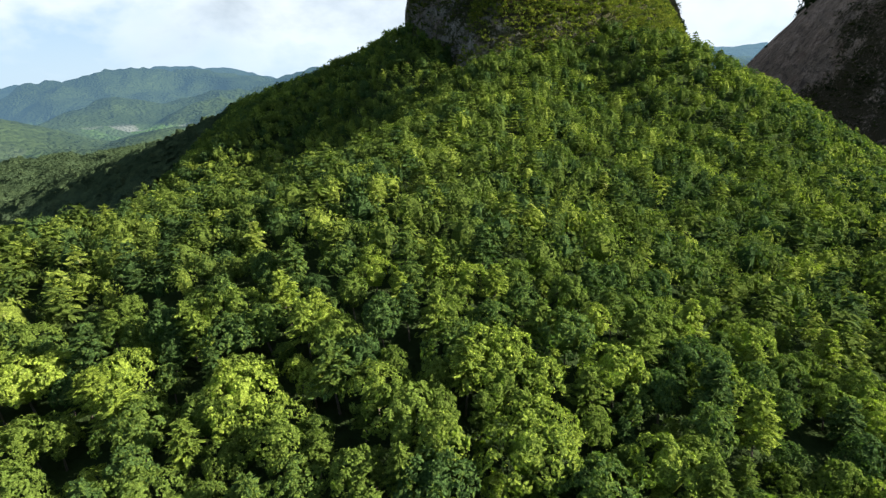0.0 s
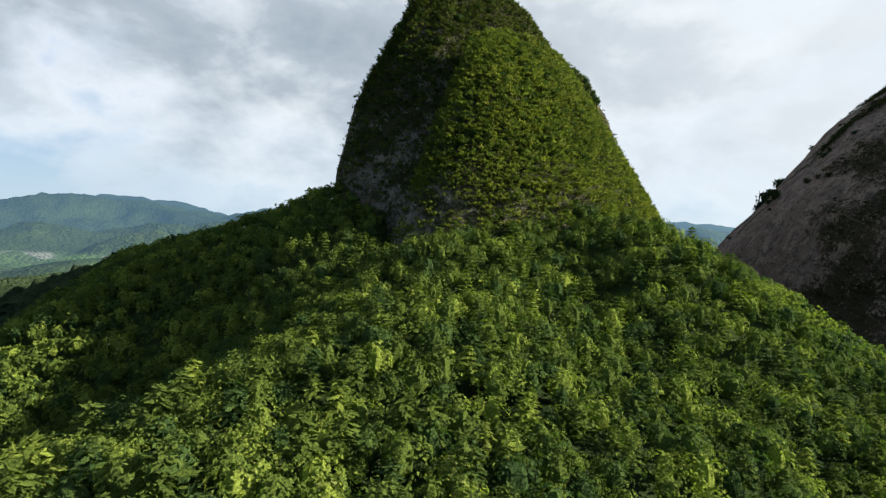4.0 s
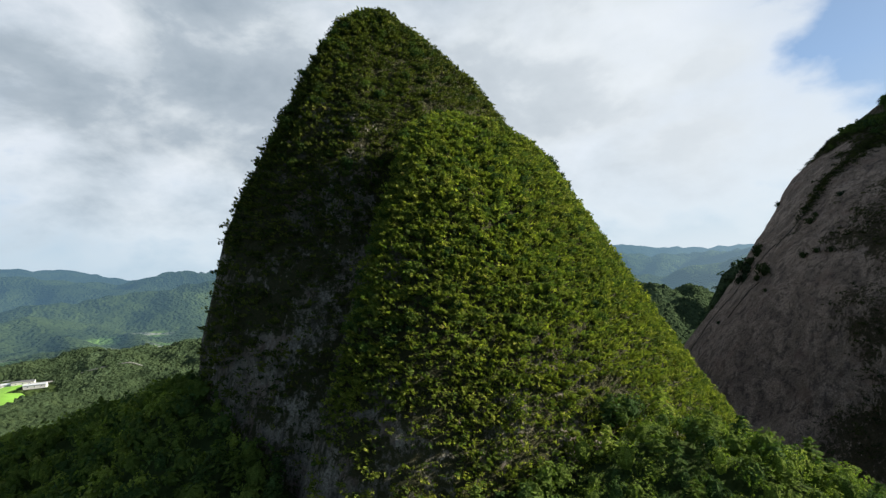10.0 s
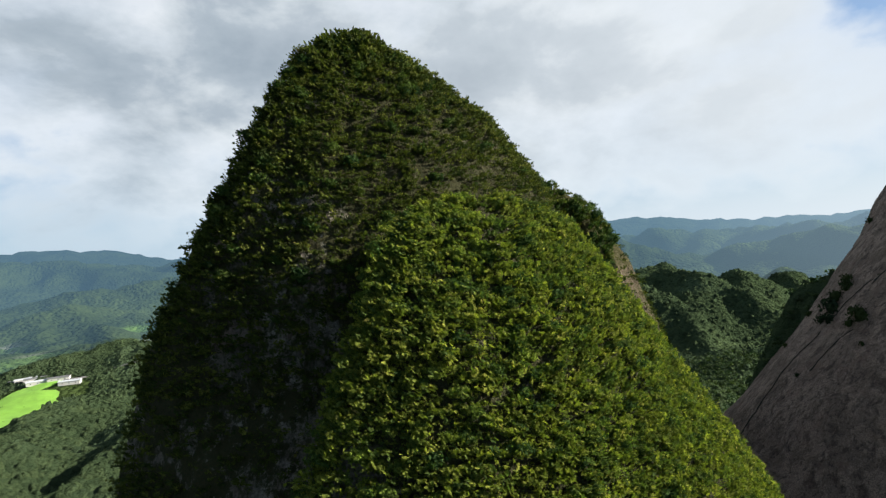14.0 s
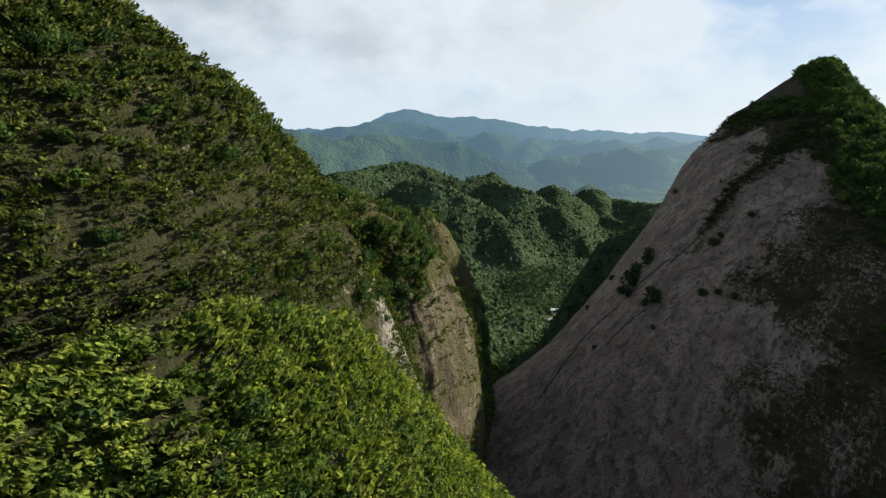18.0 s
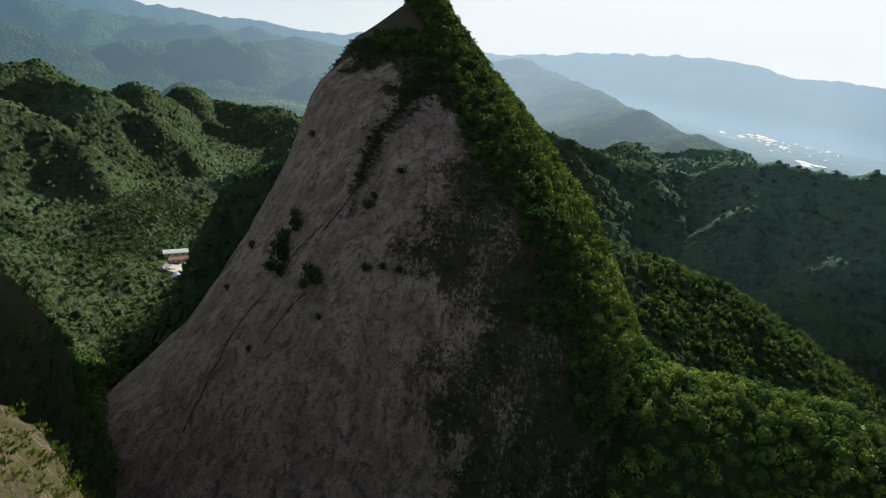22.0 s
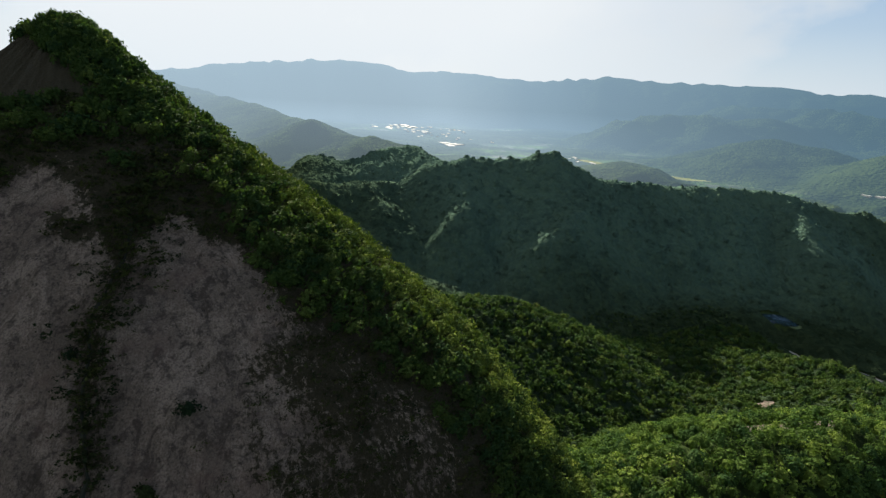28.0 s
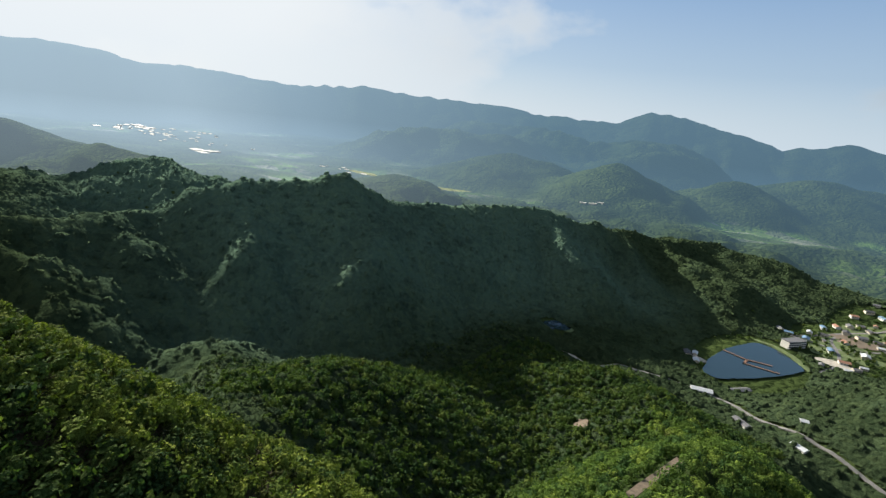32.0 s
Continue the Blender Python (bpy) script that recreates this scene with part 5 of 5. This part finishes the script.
def patch(name, cx, cy, rx, ry, turn, mat, lift, label, category, level=None, seed=1, ragged=0.18):
    """An uneven patch of open ground."""
    th = np.linspace(0, 2 * np.pi, 48, endpoint=False)
    rag = 1 + ragged * fbm(np.cos(th) * 2 + 9, np.sin(th) * 2 + 9, seed, 3) * 2
    c, s = math.cos(radians(turn)), math.sin(radians(turn))
    rings = []
    for k in (1.0, 0.8, 0.6, 0.4, 0.2, 0.02):
        u, w = np.cos(th) * rx * rag * k, np.sin(th) * ry * rag * k
        px, py = cx + u * c - w * s, cy + u * s + w * c
        rings.append(np.stack([px, py, np.full(48, level) if level is not None else land(px, py) + lift], 1))
    v = np.concatenate(rings)
    f = np.array([[r * 48 + j, r * 48 + (j + 1) % 48, (r + 1) * 48 + (j + 1) % 48, (r + 1) * 48 + j] for r in range(5) for j in range(48)])
    return tagged(new(name, mesh_np(name, v, f, mat)), label, category, kind="structure")


def lake(corners, level):
    """Still water with a gently rounded, slightly uneven shore."""
    line = np.array([(a[0] + (b[0] - a[0]) * t, a[1] + (b[1] - a[1]) * t) for a, b in zip(corners, corners[1:] + corners[:1]) for t in np.linspace(0, 1, 10, endpoint=False)])
    for _ in range(6):
        line = 0.25 * np.roll(line, 1, 0) + 0.5 * line + 0.25 * np.roll(line, -1, 0)
    line += 1.2 * np.stack([fbm(line[:, 0] / 9, line[:, 1] / 9, 5, 3), fbm(line[:, 0] / 9, line[:, 1] / 9, 6, 3)], 1)
    n, mid = len(line), line.mean(0)
    v = np.concatenate([np.column_stack([mid + (line - mid) * k, np.full(n, level)]) for k in (1.0, 0.66, 0.33, 0.02)])
    f = np.array([[r * n + j, (r + 1) * n + j, (r + 1) * n + (j + 1) % n, r * n + (j + 1) % n] for r in range(3) for j in range(n)])
    return tagged(new("water", mesh_np("water", v, f, WATER)), "still dark blue reservoir water", "water", kind="structure")


def box_bm(bm, x0, x1, y0, y1, z0, z1):
    v = [bm.verts.new(p) for p in ((x0, y0, z0), (x1, y0, z0), (x1, y1, z0), (x0, y1, z0), (x0, y0, z1), (x1, y0, z1), (x1, y1, z1), (x0, y1, z1))]
    for q in ((3, 2, 1, 0), (4, 5, 6, 7), (0, 1, 5, 4), (1, 2, 6, 5), (2, 3, 7, 6), (3, 0, 4, 7)):
        bm.faces.new([v[i] for i in q])


def finished(name, bm, mat):
    me = bpy.data.meshes.new(name)
    bm.to_mesh(me)
    bm.free()
    me.materials.append(mat)
    return me


def gable(w, d, eaves, ridge, over):
    """A pitched roof of real thickness."""
    bm = bmesh.new()
    for sgn in (-1, 1):
        prof = [(0, ridge), (sgn * (d / 2 + over), eaves - 0.25), (sgn * (d / 2 + over), eaves - 0.5), (0, ridge - 0.3)]
        ends = [[bm.verts.new((x, py, pz)) for py, pz in prof] for x in (-w / 2 - over, w / 2 + over)]
        for k in range(4):
            bm.faces.new((ends[0][k], ends[0][(k + 1) % 4], ends[1][(k + 1) % 4], ends[1][k]))
        bm.faces.new(ends[0][::-1])
        bm.faces.new(ends[1])
    return bm


def house(name, w, d, tall, roof_mat, wall_mat, label, category, group, storeys=1, pitch=0.35):
    """Walls with gables, a pitched roof, windows and a door."""
    thing = tagged(new(name), label, category, group)
    bm = bmesh.new()
    box_bm(bm, -w / 2, w / 2, -d / 2, d / 2, -1.5, tall)
    for x in (-w / 2 + 0.01, w / 2 - 0.01):
        bm.faces.new([bm.verts.new(p) for p in ((x, -d / 2, tall), (x, d / 2, tall), (x, 0, tall + d / 2 * pitch - 0.1))])
    part("wall", finished("wall", bm, wall_mat), thing)
    part("roof", finished("roof", gable(w, d, tall + 0.2, tall + d / 2 * pitch + 0.35, 0.7), roof_mat), thing)
    for k in range(storeys):
        for n in range(3):
            for y in (-d / 2, d / 2):
                bm = bmesh.new()
                x = (n - 1) * w * 0.3
                z = 0.9 + k * 2.9
                box_bm(bm, x - 0.7, x + 0.7, y - 0.05, y + 0.05, z, z + 1.3)
                part("window", finished("window", bm, GLASS), thing)
    return thing


lake([(366, -312), (372, -360), (366, -423), (346, -482), (322, -480), (299, -460), (280, -434), (296, -392), (317, -352), (346, -308)], 141.3)
ribbon("grass_bank", [(350, -492), (326, -490), (300, -471), (275, -437)], 8, GRASS, 0.9, "mown grass dam along the reservoir", "bank")
deck = tagged(new("walkway"), "brown timber walkway on posts over the reservoir", "walkway")
for (ax, ay), (bx, by) in (((366, -405), (338, -399)), ((338, -399), (338, -384)), ((338, -384), (302, -391)), ((338, -400), (313, -408))):
    bm = bmesh.new()
    span, yaw = math.hypot(bx - ax, by - ay), math.atan2(by - ay, bx - ax)
    box_bm(bm, -1.3, span + 1.3, -1.3, 1.3, 141.9, 142.2)
    ob = part("deck", finished("deck", bm, WOOD), deck)
    ob.matrix_basis = Matrix.Translation((ax, ay, 0)) @ Matrix.Rotation(yaw, 4, "Z")
    for s in np.arange(2, span, 7):
        bm = bmesh.new()
        box_bm(bm, s - 0.2, s + 0.2, -0.2, 0.2, 139, 142.1)
        post = part("post", finished("post", bm, WOOD), deck)
        post.matrix_basis = ob.matrix_basis
ribbon("road", ROAD, 4.4, ASPHALT, 0.45, "pale concrete road through the valley", "road")
ribbon("road", LANES, 4.0, ASPHALT, 0.45, "pale concrete road through the village", "road")
ribbon("road", [(331, -553), (306, -574), (261, -662)], 4.5, ASPHALT, 0.5, "pale village road above the reservoir", "road")
ribbon("road", [(320, -560), (262, -560), (215, -610), (190, -680)], 4.5, ASPHALT, 0.5, "narrow village lane", "road")
patch("pavement", 466, -189, 24, 9, -18, GRAVEL, 0.6, "pale gravel car park beside the road", "car park", None, 3)
patch("pavement", 386, -346, 15, 10, 10, GRAVEL, 0.6, "pale gravel forecourt by the reservoir", "forecourt", None, 4)
patch("pavement", 262, -494, 24, 12, 20, GRAVEL, 0.7, "pale car park at the village edge", "car park", None, 6)
patch("pavement", 246, -625, 34, 22, 30, EARTH, 0.6, "bare trodden earth between the houses", "yard", None, 7, 0.3)
patch("lawn", 262, -560, 52, 46, 0, GRASS, 0.35, "rough green lawn among the houses", "lawn", None, 8, 0.3)
patch("lawn", 225, -690, 48, 60, 0, GRASS, 0.3, "rough green lawn among the houses", "lawn", None, 18, 0.3)
patch("pond", 512, -222, 20, 12, 70, WATER, 0.9, "small dark pond below the wooded ridge", "water", None, 9)
patch("lawn", 494, -234, 13, 7, 80, GRASS, 0.6, "small green meadow beside the pond", "lawn", None, 10)
for k, (fx, fy) in enumerate(((278, -209), (262, -203), (246, -197), (231, -190), (217, -183))):
    patch("flower_field", fx, fy, 9.5, 5.5, -28, FLOWERS if k % 2 == 0 else GRASS, 0.5, "terraced yellow flower bed beside the road", "field", None, 20 + k)
ribbon("path", [(287, 124), (286, 105), (284, 86), (283, 70)], 3.6, EARTH, 0.4, "pale bare earth track along the ridge", "path")
ribbon("path", [(420, -120), (392, -118), (366, -130), (345, -160), (330, -195)], 5.0, GRASS, 0.4, "grassy firebreak down the spur", "path")
patch("landslip", 368, -13, 3.4, 13, 23, EARTH, 1.2, "pale bare earth scar in the forest", "landslip", None, 31, 0.4)

rng = np.random.default_rng(53)
kinds = [house("house", 11, 7, 3.2, ROOFS[k], WHITE if k % 2 else CREAM, label, "house", "village houses") for k, label in enumerate((
    "low village house with grey tiled roof", "low village house with blue metal roof", "low village house with white metal roof", "low village house with orange tiled roof", "low village house with dark tiled roof"))]
spots = [(334, -573), (322, -566), (301, -600), (258, -602), (236, -701), (226, -778), (276, -677), (243, -648), (218, -624), (285, -606), (232, -560), (206, -590), (268, -540), (212, -660),
         (250, -720), (232, -740), (262, -700), (210, -720), (246, -790), (290, -650), (224, -650), (196, -640), (250, -505), (236, -494), (244, -480), (270, -470), (230, -510), (280, -580), (200, -760), (214, -800),
         (190, -690), (262, -760), (240, -830), (380, -338), (394, -350), (388, -360), (262, -655), (300, -560), (205, -545), (192, -575)]
for n, (hx, hy) in enumerate(spots):
    m = pose(hx, hy, height(hx, hy) + 0.2, 0, 0, rng.choice((12, 28, 100, 118)) + rng.uniform(-8, 8))
    k = (n * 7 + n // 5) % 5
    if n < 5:
        kinds[n].matrix_basis = m
    else:
        s = rng.uniform(0.75, 1.25)
        copy_thing(kinds[k], m).scale = (s, s * rng.uniform(0.9, 1.1), s)

for rx, ry, w, d, yaw, k in ((347, -246, 20, 8, 24, 2), (322, -296, 26, 7, 58, 0), (254, -198, 12, 6, -28, 2), (258, -232, 6, 5, 20, 2), (300, -206, 16, 7, -35, 0)):
    lodge = house("lodge", w, d, 3.4, ROOFS[k], WHITE, "long white roadside lodge with a pale roof" if k == 2 else "long white roadside lodge with grey tiled roof", "house", "roadside lodges", 1, 0.28)
    lodge.matrix_basis = pose(rx, ry, height(rx, ry) + 0.6, 0, 0, yaw)

inn = tagged(new("inn"), "three-storey white inn with long balconies beside the reservoir", "inn")
bm = bmesh.new()
box_bm(bm, -16, 16, -6, 6, -1, 9.2)
part("wall", finished("wall", bm, WHITE), inn)
bm = bmesh.new()
box_bm(bm, -16.8, 16.8, -6.8, 6.8, 9.2, 9.9)
part("roof", finished("roof", bm, ROOFS[0]), inn)
for k in range(3):
    bm = bmesh.new()
    box_bm(bm, -15.6, 15.6, 6.0, 6.12, 0.9 + 3 * k, 2.5 + 3 * k)
    part("window", finished("window", bm, GLASS), inn)
    bm = bmesh.new()
    box_bm(bm, -16, 16, 6.12, 7.3, 0.1 + 3 * k, 0.7 + 3 * k)
    part("balcony", finished("balcony", bm, WHITE), inn)
inn.matrix_basis = pose(308, -512, height(308, -512) + 0.3, 0, 0, 62)

# the temple below the second peak
patch("pavement", 385, 548, 11, 17, -25, GRAVEL, 0.5, "pale gravel temple yard", "yard", None, 12)
hall = house("temple_hall", 19, 7, 3.6, ROOFS[2], CREAM, "long temple hall with a pale metal roof", "temple hall", "temple halls", 1, 0.3)
hall.matrix_basis = pose(405, 577, height(405, 577) + 0.2, 0, 0, -40)
for (hx, hy, w, d, mat, yaw, label) in ((396, 565, 14, 5, ROOFS[3], -40, "temple hall with a reddish roof"), (376, 560, 9, 7, ROOFS[4], 30, "small temple hall with dark tiled roof"), (370, 541, 8, 6, ROOFS[1], 40, "small temple hall with a bluish roof"), (372, 524, 7, 5, ROOFS[2], 60, "small pale-roofed hut by the yard")):
    hut = house("temple_hall", w, d, 3.2, mat, CREAM, label, "temple hall", "temple halls", 1, 0.45)
    hut.matrix_basis = pose(hx, hy, height(hx, hy) + 0.2, 0, 0, yaw)

# fields and sheds in the valley behind the first peak
for k, (fx, fy, rx, ry) in enumerate(((-372, 850, 44, 34), (-405, 905, 40, 34), (-430, 850, 30, 26), (-420, 950, 44, 18))):
    patch("rice_field", fx, fy, rx, ry, 58, PADDY, 1.0, "bright green rice field in the valley", "field", None, 60 + k, 0.12)
ribbon("road", [(-520, 1030), (-425, 985), (-373, 975), (-343, 1001), (-313, 1003), (-280, 1012), (-200, 1040)], 8, ASPHALT, 1.2, "pale valley road past the fields", "road")
for k, (sx, sy, yaw) in enumerate(((-425, 974, 20), (-400, 978, 15), (-462, 1012, 30), (-440, 995, 25), (-378, 962, 10))):
    shed = house("shed", 26, 10, 4.0, ROOFS[2 if k % 2 == 0 else 0], WHITE, "long pale farm shed beside the fields", "shed", "farm sheds", 1, 0.2)
    shed.matrix_basis = pose(sx, sy, height(sx, sy) + 0.8, 0, 0, yaw)

# pale roofs of the far town
rng = np.random.default_rng(59)
bm = bmesh.new()
for fx, fy, count, spread, size in ((3080, -515, 5, 45, 55), (2085, -425, 5, 35, 34), (3040, -400, 10, 90, 34), (2920, -690, 12, 120, 18), (1650, -690, 8, 70, 14), (888, -984, 4, 22, 13), (2500, -520, 20, 160, 14), (2750, -480, 16, 120, 20)):
    for _ in range(count):
        bx, by = fx + rng.normal(0, spread), fy + rng.normal(0, spread * 0.5)
        if math.hypot(bx - 200, by - 220) > 3150:
            continue
        z = height(bx, by)
        w, d = size * rng.uniform(0.7, 1.9), size * rng.uniform(0.4, 0.9)
        box_bm(bm, bx - w / 2, bx + w / 2, by - d / 2, by + d / 2, z - 6, z + 1.2 + size * 0.03)
tagged(new("far_buildings", finished("far_buildings", bm, WHITE)), "pale roofs of a distant town in the valley", "buildings", kind="stuff")

for fx, fy, rx, ry, turn in ((1276, -822, 80, 34, 30), (1330, -770, 44, 24, 20), (1560, -720, 60, 30, 10)):
    patch("rice_field", fx, fy, rx, ry, turn, HAZED_FIELD, 1.5, "field in the far valley, its green paled in place of haze", "field", None, 90, 0.12)

# gardens and roadside trees
rng = np.random.default_rng(67)
gx = np.concatenate([rng.normal(262, 40, 170), rng.normal(225, 36, 170), rng.uniform(272, 392, 120)])
gy = np.concatenate([rng.normal(-560, 34, 170), rng.normal(-690, 46, 170), rng.uniform(-520, -300, 120)])
wet = np.hypot((gx - 331) / 52, (gy + 398) / 102) < 1
lane = np.zeros(gx.shape, bool)
for (ax, ay), (bx, by) in list(zip(ROAD, ROAD[1:])) + list(zip(LANES, LANES[1:])):
    s = np.clip(((gx - ax) * (bx - ax) + (gy - ay) * (by - ay)) / ((bx - ax) ** 2 + (by - ay) ** 2), 0, 1)
    lane |= np.hypot(gx - ax - s * (bx - ax), gy - ay - s * (by - ay)) < 6
gx, gy = gx[~wet & ~lane], gy[~wet & ~lane]
pos = np.stack([gx, gy, land(gx, gy) + 0.3], -1)
thicket("garden_trees", light_crowns, pos, rng.uniform(0.4, 1.1, len(pos)), DARK_LEAF, 69, "small trees among the village houses and along the shore", "trees")
